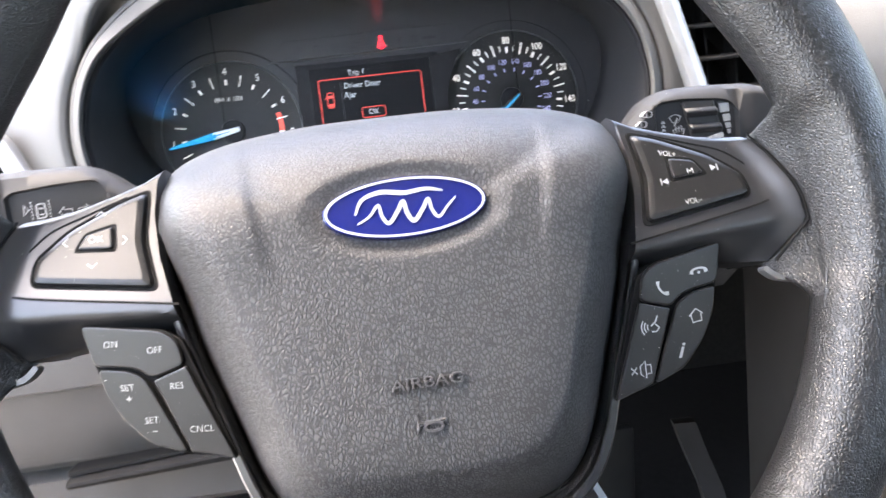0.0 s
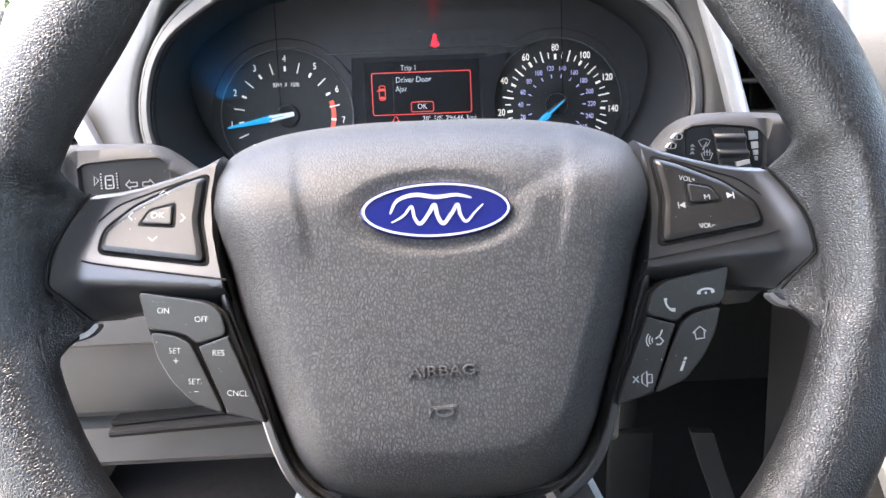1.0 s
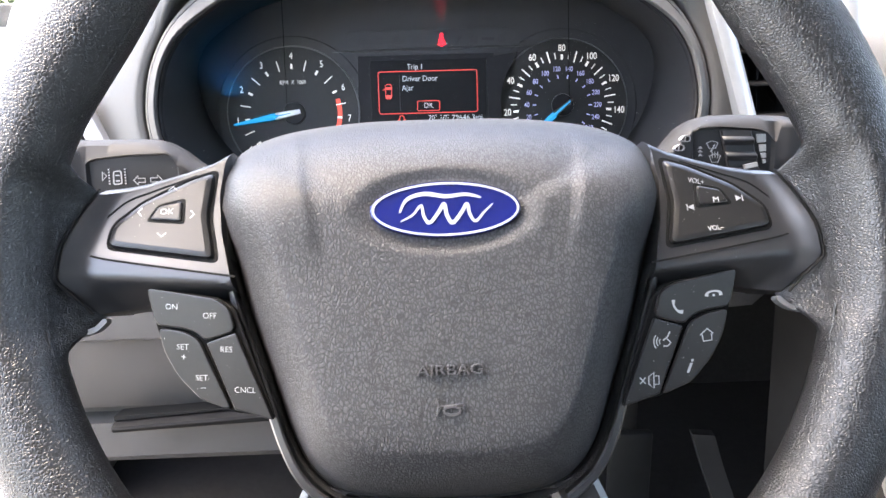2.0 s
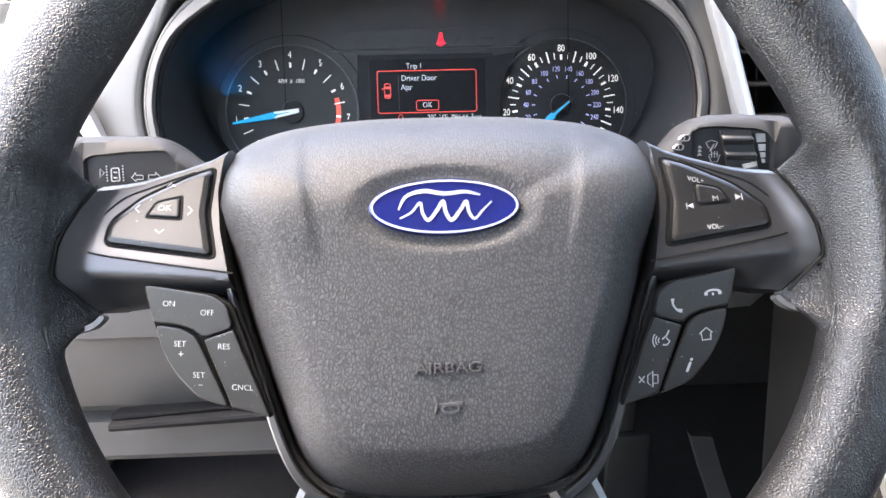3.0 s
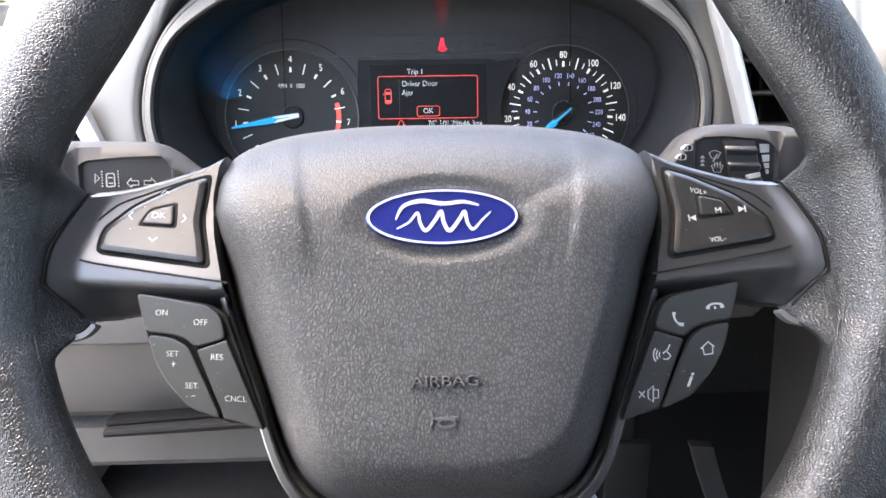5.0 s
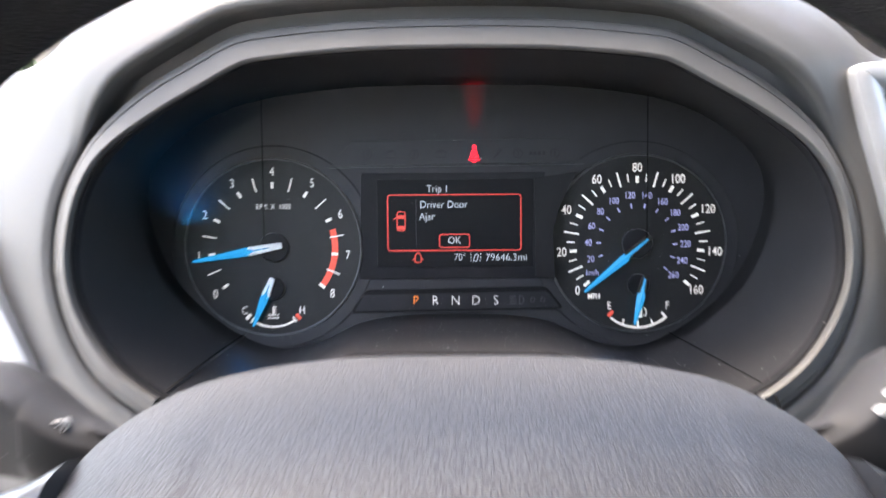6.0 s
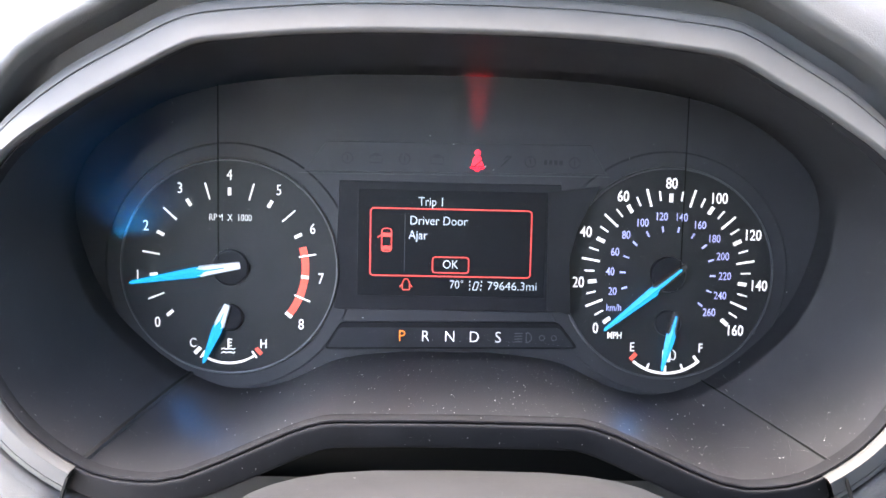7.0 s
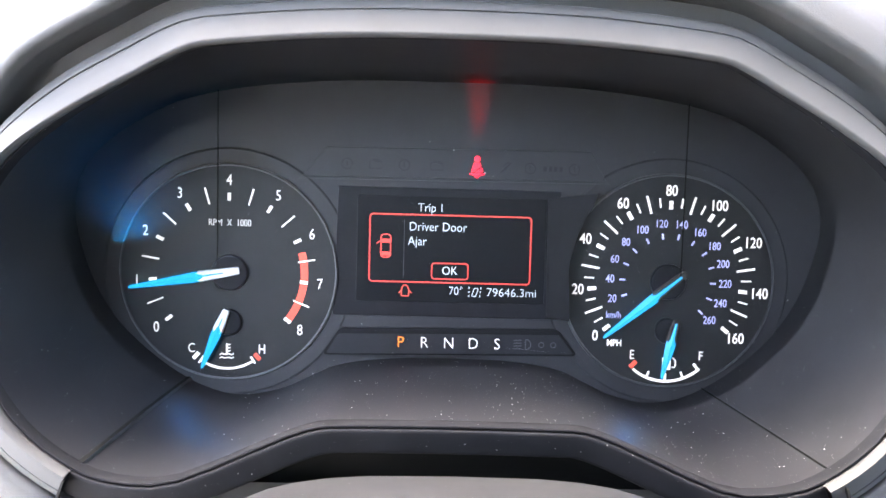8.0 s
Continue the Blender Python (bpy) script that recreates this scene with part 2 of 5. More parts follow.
def rounded(points, r, per=5):
    """A polygon with its corners rounded by r."""
    pts, out = [Vector(p) for p in points], []
    n = len(pts)
    for i in range(n):
        p, a, b = pts[i], pts[i - 1] - pts[i], pts[(i + 1) % n] - pts[i]
        d = min(r, a.length * 0.45, b.length * 0.45)
        s, e = p + a.normalized() * d, p + b.normalized() * d
        for k in range(per + 1):
            u = k / per
            out.append(s * (1 - u) ** 2 + p * 2 * u * (1 - u) + e * u * u)
    return out


def loft(bm, rings, closed=True, cap0=False, cap1=False):
    vs = [[bm.verts.new([c * MM for c in p]) for p in ring] for ring in rings]
    n = len(vs[0])
    for a, b in zip(vs, vs[1:]):
        for i in range(n if closed else n - 1):
            bm.faces.new((a[i], a[(i + 1) % n], b[(i + 1) % n], b[i]))
    if cap0:
        bm.faces.new(vs[0][::-1])
    if cap1:
        bm.faces.new(vs[-1])
    return vs


def inset(pts, d):
    """The outline moved inwards by d (outwards: minus)."""
    n, out = len(pts), []
    area = sum(pts[i - 1][0] * pts[i][1] - pts[i][0] * pts[i - 1][1] for i in range(n))
    sgn = 1 if area > 0 else -1
    for i in range(n):
        t = (pts[(i + 1) % n] - pts[i - 1])
        nr = Vector((-t[1], t[0])) * sgn
        out.append(pts[i] + nr.normalized() * d if nr.length > 1e-9 else pts[i].copy())
    return out


def slab(bm, pts, back, front, bevel=0.6, lift=None):
    """A plate with a rounded front edge; back and front are distances towards the driver, lift(u, v) adds to them."""
    f = lift or (lambda u, v: 0.0)
    rings = []
    for d, w in ((0, back), (0, front - bevel), (bevel * 0.3, front - bevel * 0.3), (bevel, front), (bevel + 0.25, front)):
        rings.append([(p[0], -(w + f(p[0], p[1])), p[1]) for p in inset(pts, d)])
    loft(bm, rings, cap0=True, cap1=True)
    return bm


def shrink(poly, d):
    """A sharp polygon with its sides moved inwards by d."""
    pts = [Vector(p) for p in poly]
    n = len(pts)
    sgn = 1 if sum(pts[i - 1][0] * pts[i][1] - pts[i][0] * pts[i - 1][1] for i in range(n)) > 0 else -1
    out = []
    for i in range(n):
        a, b = (pts[i] - pts[i - 1]).normalized(), (pts[(i + 1) % n] - pts[i]).normalized()
        na, nb = Vector((-a[1], a[0])) * sgn, Vector((-b[1], b[0])) * sgn
        out.append(pts[i] + (na + nb) * d / max(0.35, 1 + na.dot(nb)))
    return out


def keycap(bm, poly, r, back, front, bevel=0.6, lift=None):
    """A cap with rounded corners and a rounded front edge."""
    f = lift or (lambda u, v: 0.0)
    rings = []
    for d, w in ((0, back), (0, front - bevel), (bevel * 0.3, front - bevel * 0.3), (bevel, front), (bevel + 0.2, front)):
        rings.append([(p[0], -(w + f(p[0], p[1])), p[1]) for p in rounded(shrink(poly, d), max(0.3, r - d * 0.6))])
    loft(bm, rings, cap0=True, cap1=True)
    return bm


def bar(bm, a, b, width, y0, y1, taper=1.0, lift=None):
    """A flat bar from a to b in the face's plane, between y0 (back) and y1 (front)."""
    f = lift or (lambda u, v: 0.0)
    a, b = Vector(a), Vector(b)
    t = (b - a).normalized()
    n = Vector((-t[1], t[0])) * width / 2
    q = [a + n, a - n, b - n * taper, b + n * taper]
    lo = [bm.verts.new((p[0] * MM, -(y0 + f(p[0], p[1])) * MM, p[1] * MM)) for p in q]
    hi = [bm.verts.new((p[0] * MM, -(y1 + f(p[0], p[1])) * MM, p[1] * MM)) for p in q]
    bm.faces.new(hi)
    bm.faces.new(lo[::-1])
    for i in range(4):
        bm.faces.new((lo[i], lo[(i + 1) % 4], hi[(i + 1) % 4], hi[i]))
    return bm


def stroke(bm, pts, width, y0, y1, closed=False, lift=None, ends=None):
    """A ribbon of even width (or of the widths given) along the points."""
    f = lift or (lambda u, v: 0.0)
    pts = [Vector(p) for p in pts]
    n = len(pts)
    rings = []
    for i, p in enumerate(pts):
        t = (pts[(i + 1) % n] - pts[i - 1]) if closed else (pts[min(n - 1, i + 1)] - pts[max(0, i - 1)])
        k = Vector((-t[1], t[0])).normalized() * (ends[i] if ends else width) / 2
        a, b = p + k, p - k
        rings.append([(a[0], -(y0 + f(*a)), a[1]), (a[0], -(y1 + f(*a)), a[1]), (b[0], -(y1 + f(*b)), b[1]), (b[0], -(y0 + f(*b)), b[1])])
    if closed:
        loft(bm, rings + [rings[0]])
        bmesh.ops.remove_doubles(bm, verts=bm.verts[:], dist=1e-7)
    else:
        loft(bm, rings, cap0=True, cap1=True)
    return bm


def arc(c, r, a0, a1, n=24):
    return [Vector((c[0] + r * math.cos(radians(a0 + (a1 - a0) * i / n)), c[1] + r * math.sin(radians(a0 + (a1 - a0) * i / n)))) for i in range(n + 1)]


def disc(bm, c, r, y0, y1, bevel=0.5, n=64, ry=None):
    pts = [Vector((c[0] + r * math.cos(2 * math.pi * i / n), c[1] + (ry or r) * math.sin(2 * math.pi * i / n))) for i in range(n)]
    return slab(bm, pts, y0, y1, bevel)


def box(bm, x0, x1, y0, y1, z0, z1, bevel=0.0):
    """A box in millimetres, y ahead."""
    vs = [bm.verts.new((x * MM, y * MM, z * MM)) for x in (x0, x1) for y in (y0, y1) for z in (z0, z1)]
    fs = [bm.faces.new([vs[i] for i in q]) for q in ((0, 1, 3, 2), (4, 6, 7, 5), (0, 4, 5, 1), (2, 3, 7, 6), (0, 2, 6, 4), (1, 5, 7, 3))]
    if bevel:
        es = list({e for f in fs for e in f.edges})
        bmesh.ops.bevel(bm, geom=es, offset=bevel * MM, segments=2, profile=0.5, affect='EDGES')
    return bm


def words(name, text, at, size, mat, parent, y=0.0, depth=0.12, squeeze=1.0, turn=0.0, lift=None, slant=0.0, bold=0.0, label=""):
    """Writing in the built-in font, centred at (u, v), its capitals size high."""
    cu = bpy.data.curves.new(name, 'FONT')
    cu.body, cu.size, cu.align_x, cu.align_y, cu.resolution_u = text, size * MM / 0.7, 'CENTER', 'CENTER', 3
    cu.offset, cu.shear = bold * MM, slant
    tmp = bpy.data.objects.new(name, cu)
    scene.collection.objects.link(tmp)
    me = bpy.data.meshes.new_from_object(tmp)
    bpy.data.objects.remove(tmp)
    f = lift or (lambda u, v: 0.0)
    ca, sa = math.cos(radians(turn)), math.sin(radians(turn))
    for v in me.vertices:
        a, b = v.co.x * squeeze / MM, v.co.y / MM
        u, w = at[0] + a * ca - b * sa, at[1] + a * sa + b * ca
        v.co = (u * MM, -(y + f(u, w)) * MM, w * MM)
    bm = bmesh.new()
    bm.from_mesh(me)
    bpy.data.meshes.remove(me)
    ex = bmesh.ops.extrude_face_region(bm, geom=bm.faces[:])
    for v in ex["geom"]:
        if isinstance(v, bmesh.types.BMVert):
            v.co.y -= depth * MM
    return part(name, bm, mat, parent, label, 20)


def step(x, a, b):
    t = max(0.0, min(1.0, (x - a) / (b - a)))
    return t * t * (3 - 2 * t)


def lerp(x, table):
    for (a, p), (b, q) in zip(table, table[1:]):
        if x <= b:
            t = max(0.0, (x - a) / (b - a))
            return p + (q - p) * t
    return table[-1][1]


# ---- frames of the two main things ----
CLUSTER = pose(0, 0, 0.95, -12)
WHEEL = CLUSTER @ pose(0, -0.320, -0.078, -12)

# ---- steering wheel ----
wheel = thing("steering_wheel", WHEEL, "black leatherette steering wheel with grey airbag cover and control buttons", "steering wheel")

# rim: a thick, slightly flattened tube with fuller grips at ten and two o'clock; inner radius by height round the wheel
RIM_INNER = [(-90, 158), (-20, 155.4), (10, 156.5), (20, 154.8), (28, 152.3), (37, 152.7), (42, 156.5), (48, 161.5), (54, 165.4), (62, 167), (90, 167.5)]


def rim_inner(a):
    d = math.degrees(math.atan2(math.sin(a), abs(math.cos(a))))
    return sum(lerp(d + k, RIM_INNER) for k in (-4, -2, 0, 2, 4)) / 5


bm = bmesh.new()
RINGS = []
for i in range(320):
    a = 2 * math.pi * i / 320
    # lean of the leather towards each wing, above and below the spoke
    d = math.degrees(math.atan2(math.sin(a), abs(math.cos(a))))
    full = 13 * (1 - step(d, 10.0, 15.0)) if d > 0 else 13 * (1 - step(-d, 8.0, 14.5))
    ring = []
    for k in range(44):
        b = 2 * math.pi * k / 44
        cr, sr = math.cos(b), math.sin(b)
        c = abs(cr) ** 0.92
        inner = 0 if cr > 0 else full * step(c, 0.965, 1.0)
        sink = 0 if cr > 0 else full * (0.55 * step(c, 0.25, 0.96) + 0.9 * step(c, 0.95, 0.99))
        rad = 173.5 + (20 if cr > 0 else 173.5 - rim_inner(a)) * math.copysign(c, cr) - inner
        ax = 3 + (20.0 if sr > 0 else 12.0) * math.copysign(abs(sr) ** 0.95, sr) - sink
        ring.append((rad * math.cos(a), -ax, rad * math.sin(a)))
    RINGS.append(ring)
loft(bm, RINGS + [RINGS[0]])
bmesh.ops.remove_doubles(bm, verts=bm.verts[:], dist=1e-6)
rim = part("rim", bm, RIM_LEATHER, wheel, "black grained leatherette rim", 60)

# mould line along the inside of the rim
for a0, a1 in ((14, 166), (190, 350)):
    bm = bmesh.new()
    rings = []
    for i in range(81):
        a = radians(a0 + (a1 - a0) * i / 80)
        r = rim_inner(a) + 1.2
        rings.append([((r + 0.45 * math.cos(q)) * math.cos(a), -(9.4 + 0.45 * math.sin(q)), (r + 0.45 * math.cos(q)) * math.sin(a)) for q in (0, 1.57, 3.14, 4.71)])
    loft(bm, rings, cap0=True, cap1=True)
    part("rim_seam", bm, RIM_LEATHER, rim)

# airbag cover: a domed shield that rolls back at the top, with a slightly sunken middle panel and a dished seat for the badge
HALF = [(0, 72, -66), (38, 71, -65), (70, 65, -57), (86, 54, -39), (91, 42, -22), (92, 28, -12), (90, 11, -6), (82.5, -19, -4), (72.5, -50, -4), (64.5, -76, -8), (56.5, -90, -8), (45, -99, -9), (27, -103, -10), (0, -104, -10)]
EDGE = smooth(HALF + [(-u, v, w) for u, v, w in HALF[-2:0:-1]], 7)
BADGE = Vector((0.8, 14.5))


def cover_height(p, e, s):
    """Height of the cover at the share s of the way from its middle to its edge e."""
    u, v = p
    top = step(e[1], 10, 55)
    w = e[2] + (16 - e[2]) * (1 - s ** (9.0 - 5.8 * top))
    # flat chamfer along the lower sides and the bottom edge
    w -= (1 - step(e[1], -6, 26)) * 10.5 * max(0.0, (s - 0.76) / 0.24) * step(s, 0.745, 0.78)
    crease = 48 + max(0.0, v + 5) * 0.2
    w += 1.8 * step(abs(u) - crease, -2.2, 2.6) * step(v, -14, 14) * (1 - step(s, 0.86, 1.0))
    q = math.hypot((u - BADGE[0]) / 40, (v - BADGE[1]) / 18.5)
    w -= 3.5 * (1 - step(q, 0.66, 1.02))
    return w


bm = bmesh.new()
rings = []
N = 64
for k in range(1, N + 1):
    s = k / N
    rings.append([(e[0] * s, -cover_height((e[0] * s, e[1] * s), e, s), e[1] * s) for e in EDGE])
for d, back in ((0.5, 0.8), (0.8, 2.2), (0.8, 12)):
    rings.append([(e[0] + d * e[0] / 95, -(e[2] - back), e[1] + d * e[1] / 95) for e in EDGE])
vs = loft(bm, rings)
c = bm.verts.new((0, -cover_height((0, 0), (0, 0, 0), 0) * MM, 0))
for i in range(len(EDGE)):
    bm.faces.new((c, vs[0][i], vs[0][(i + 1) % len(EDGE)]))
cover = part("airbag_cover", bm, COVER, wheel, "dark grey grained soft airbag cover", 70)


def cover_at(u, v):
    """Height of the finished cover in its inner region."""
    p = Vector((u, v))
    best = min(EDGE, key=lambda e: 1 - p.dot(Vector(e[:2])) / max(1e-6, p.length * Vector(e[:2]).length))
    return cover_height((u, v), best, p.length / Vector(best[:2]).length)


# raised lettering and horn mark
words("airbag_lettering", "AIRBAG", (0.3, -47.7), 3.8, COVER_PLAIN, cover, -0.4, 1.9, 1.36, 0.4, cover_at, label="raised lettering on the cover")
bm = bmesh.new()
slab(bm, smooth([(-5.5, -58.0), (-4.4, -60.6), (-2.2, -60.9), (4.8, -60.4), (4.7, -62.2), (3.6, -61.7), (-2.4, -61.9), (-3.8, -62.4), (-5.6, -64.8), (-5.0, -61.4)], 3), -0.6, 0.9, 0.3, cover_at)
stroke(bm, [Vector((0.5 + 3.2 * math.cos(q * 0.2618), -62.9 + 1.5 * math.sin(q * 0.2618))) for q in range(24)], 0.8, -0.6, 0.9, True, cover_at)
part("horn_mark", bm, COVER_PLAIN, cover, "raised horn outline")

# badge: plain oval in blue and silver with a pale swash
badge = part("badge", disc(bmesh.new(), BADGE, 29.8, 8.5, 15.0, 1.6, 96, 11.4), BADGE_BLUE, wheel, "blue oval enamel badge with silver border")
OVAL = [Vector((BADGE[0] + 28.3 * math.cos(q / 96 * 2 * math.pi), BADGE[1] + 10.1 * math.sin(q / 96 * 2 * math.pi))) for q in range(96)]
part("border", stroke(bmesh.new(), OVAL, 0.8, 14.4, 15.5, True), BADGE_SILVER, badge, "silver border line")
FLOURISH = (([(-18.0, -1.0), (-15.0, 4.2), (-8.0, 6.2), (0.0, 5.0), (8.0, 5.6), (14.0, 4.2)], 1.3),
            ([(-17.6, -4.4), (-13.0, -2.0), (-9.6, 1.6), (-8.6, -2.6), (-6.4, -5.2), (-3.0, -1.4), (-0.6, 2.0), (0.4, -2.4), (2.6, -5.4), (6.0, -1.6), (8.4, 1.8), (9.4, -2.4), (11.6, -5.0), (15.0, -1.6), (18.4, 1.6)], 1.2))
bm = bmesh.new()
for pts, w in FLOURISH:
    sw = smooth(pts, 7, False)
    stroke(bm, [p + BADGE for p in sw], 1, 14.6, 15.4, ends=[0.35 + w * math.sin(math.pi * (i + 0.6) / (len(sw) + 0.2)) ** 0.6 for i in range(len(sw))])
part("flourish", bm, BADGE_SILVER, badge, "pale silver curling flourish")

# dark core behind the cover
bm = bmesh.new()
loft(bm, [[(e[0] * k, -(min(e[2], -14) - d), e[1] * k) for e in EDGE] for k, d in ((0.985, 0), (0.985, 20), (0.8, 46))], cap0=True, cap1=True)
part("hub_core", bm, GAP_BLACK, wheel, "black hub core")


def upper(u, v):
    """Slope of the upper switch pads."""
    return -3 - 0.316 * v


def lower(u, v):
    """Slope of the lower switch pads."""
    return -4 + 0.15 * (v + 30) - 0.16 * (abs(u) - 95)


def mirror(pts, side):
    return [(side * p[0], *p[1:]) for p in pts]


PAD = [(137.5, 6), (136.5, 15), (125, 25), (106, 34.5), (96, 37.8), (97.3, 18), (93.2, -1)]
KEY = [(120.5, 17), (117.5, 22.4), (108, 24.6), (107.6, 15.8)]
WING_END = [(142.5, 30.6, -9), (148, 20.9, -4.7), (152.2, 10.4, -0.4), (154.2, 3.5, 1.2), (155.2, -6, 1.7), (154.2, -8.7, 0.8), (148.6, -14.8, -2.4), (143.4, -21.4, -6.3)]
WING_Q = [0, 0.2, 0.4, 0.53, 0.69, 0.75, 0.86, 1.0]
WING_TOP = [(0, 47), (0.15, 42.4), (0.36, 38.4), (0.66, 33.6), (0.85, 31.8), (1, 30.4)]
WING_LOW = [(0, -17), (0.55, -17.5), (0.85, -20), (1, -21.2)]
WING_SEAM = [(80, -8.8), (85, -8), (121.4, -2), (141, 1.6), (147, 4.4), (156, 6)]
RIM_GAP = [(-24, 82.5), (-10, 86.6), (11, 91.8), (28, 93.8), (42, 92.6), (54, 88)]
for side in (-1, 1):
    # wing from the hub to the rim: a flat plate round the pad, an outer shell that rises to the leather and a turned-under lower face
    bm = bmesh.new()
    grid = []
    for i in range(41):
        f = i / 40
        row = []
        for j in range(49):
            q = j / 48
            vt, vb = lerp(f, WING_TOP), lerp(f, WING_LOW)
            vi = 47 + (-17 - 47) * q
            ui = lerp(vi, RIM_GAP)
            uo, vo, wo = (lerp(q, [(t, p[n]) for t, p in zip(WING_Q, WING_END)]) for n in range(3))
            ut = 88.5 + (WING_END[0][0] - 88.5) * f
            ub = 83.6 + (WING_END[-1][0] - 83.6) * f
            u = (1 - q) * ut + q * ub + (1 - f) * ui + f * uo - ((1 - q) * ((1 - f) * 88.5 + f * WING_END[0][0]) + q * ((1 - f) * 83.6 + f * WING_END[-1][0]))
            v = (1 - q) * vt + q * vb + (1 - f) * vi + f * vo - ((1 - q) * ((1 - f) * 47 + f * WING_END[0][1]) + q * ((1 - f) * -17 + f * WING_END[-1][1]))
            m = lerp(u, WING_SEAM)
            w = upper(u, v)
            if v < m:
                d = (m - v) / max(6.0, m - vb)
                w = upper(u, m) + 0.1 * (m - v) - 15 * step(d, 0.3, 1.15)
            rise = step(f, 0.8, 1.06)
            w += (wo - w) * rise * (1 - 0.5 * step(q, 0.72, 1.0))
            w -= 2.5 * (1 - step(q, 0.0, 0.05)) ** 2
            row.append((side * u, -w, v))
        # turn the edges back into a thick shell
        first, last = row[0], row[-1]
        row = [(first[0], first[1] + 34, first[2] + 1.0), (first[0], first[1] + 2.5, first[2] + 0.9)] + row + [(last[0], last[1] + 3, last[2] - 0.8), (last[0], last[1] + 30, last[2])]
        grid.append(row)
    end = [(p[0] + side * 0.4, p[1] + 8, p[2]) for p in grid[-1]]
    loft(bm, grid + [end], closed=True, cap0=True, cap1=True)
    wing = part("spoke", bm, SPOKE_TOP, wheel, "satin dark grey spoke", 40)
    # dark gap between the wing and the leather
    run = smooth([(side * (u + 0.5), -(w + 0.2), v) for u, v, w in WING_END], 6, False)
    bm = bmesh.new()
    loft(bm, [[(p[0] + 0.6 * math.cos(q), p[1] + 0.6 * math.sin(q) * 0.7, p[2] + 0.6 * math.sin(q)) for q in (0, 1.047, 2.094, 3.142, 4.189, 5.236)] for p in run], cap0=True, cap1=True)
    part("leather_gap", bm, GAP_BLACK, wing)
    # joint between the plate round the pad and the outer shell
    line = smooth(mirror([(85, -8), (121.4, -2), (141, 1.6), (146.4, 4.2), (147.6, 8.6), (145, 13.6), (139, 19.6), (131.6, 26), (120, 30.6), (104, 36.6)], side), 7, False)
    part("moulding", stroke(bmesh.new(), line, 0.8, -1.0, 0.18, lift=upper), GAP_BLACK, wing)
    # switch pad with its rocker face and middle key
    o, k = mirror(PAD, side), mirror(KEY, side)
    part("pad_gap", keycap(bmesh.new(), shrink(o, -1.3), 4, -3, 0.3, 0.3, upper), GAP_BLACK, wing)
    pad = part("switch_pad", keycap(bmesh.new(), o, 3.2, -3, 3.0, 2.8, upper), BUTTON, wheel, "directional switch pad")
    part("key_gap", keycap(bmesh.new(), shrink(k, -1.2), 1.8, 1, 3.15, 0.15, upper), GAP_BLACK, pad)
    part("key", keycap(bmesh.new(), k, 1.4, 1, 4.2, 0.8, upper), BUTTON, pad, "small raised middle key")

# marks on the two pads
lp = [o for o in wheel.children if o.name.startswith("switch_pad")]
left_pad, right_pad = lp[0], lp[1]
for (u, v), ang in (((-112.6, 30.4), 90), ((-125.3, 20.4), 180), ((-103.6, 18.8), 0), ((-115.3, 10.2), 270)):
    d, q = Vector((math.cos(radians(ang)), math.sin(radians(ang)))), Vector((-math.sin(radians(ang)), math.cos(radians(ang))))
    p = Vector((u, v))
    part("arrow_mark", stroke(bmesh.new(), [p - d * 0.8 + q * 1.7, p + d * 0.8, p - d * 0.8 - q * 1.7], 0.45, 2.95, 3.12, lift=upper), WHITE_PRINT, left_pad)
words("key_lettering", "OK", (-113.8, 20), 2.5, WHITE_PRINT, left_pad, 4.18, 0.1, 1.1, lift=upper)
words("pad_lettering", "VOL+", (108.6, 26.6), 2.2, WHITE_PRINT, right_pad, 3.0, 0.1, 0.9, -12, lift=upper)
words("pad_lettering", "VOL\u2013", (113.2, 5.6), 2.2, WHITE_PRINT, right_pad, 3.0, 0.1, 0.9, 4, lift=upper)
words("key_lettering", "M", (115, 17.8), 2.4, WHITE_PRINT, right_pad, 4.18, 0.1, 1.1, lift=upper)
for (u, v), s in (((104.2, 15), -1), ((125.4, 18.5), 1)):
    bm = bmesh.new()
    bar(bm, (u - 1.4 * s, v), (u + 1.0 * s, v), 2.6, 2.95, 3.12, 0.05, upper)
    bar(bm, (u + 1.4 * s, v - 1.4), (u + 1.4 * s, v + 1.4), 0.5, 2.95, 3.12, lift=upper)
    part("track_mark", bm, WHITE_PRINT, right_pad)

# lower switch groups: three keys a side on a black base
ON = [(121.8, -11.5), (93, -17), (87.5, -21), (85.6, -30), (98.2, -33.2), (101.5, -29.8), (107, -28), (118.4, -26.4)]
SET = [(117.6, -28), (107, -29.8), (101, -33), (88.4, -62), (101, -57.2), (110, -47.5), (115.2, -38)]
RES = [(97.2, -34.6), (85.2, -31), (71.5, -66), (86.8, -61.6)]
BASE = [(123.5, -9), (92, -15), (84.5, -20), (68.5, -67.5), (87, -64.5), (103, -58), (112, -48), (117.5, -37), (120.5, -27)]
for side in (-1, 1):
    o = rounded(shrink(mirror(BASE, side), 1.3), 2.0)
    base = part("switch_base", slab(bmesh.new(), o, -26, -1.2, 0.5, lower), GAP_BLACK, wheel, "black base of the lower switches")
    for shape, r in ((ON, 3.0), (SET, 3.0), (RES, 0.9)):
        part("switch_key", keycap(bmesh.new(), shrink(mirror(shape, side), -0.25), r, -4, 1.2, 0.6, lower), BUTTON, base, "satin grey switch key")
left_base, right_base = [o for o in wheel.children if o.name.startswith("switch_base")]
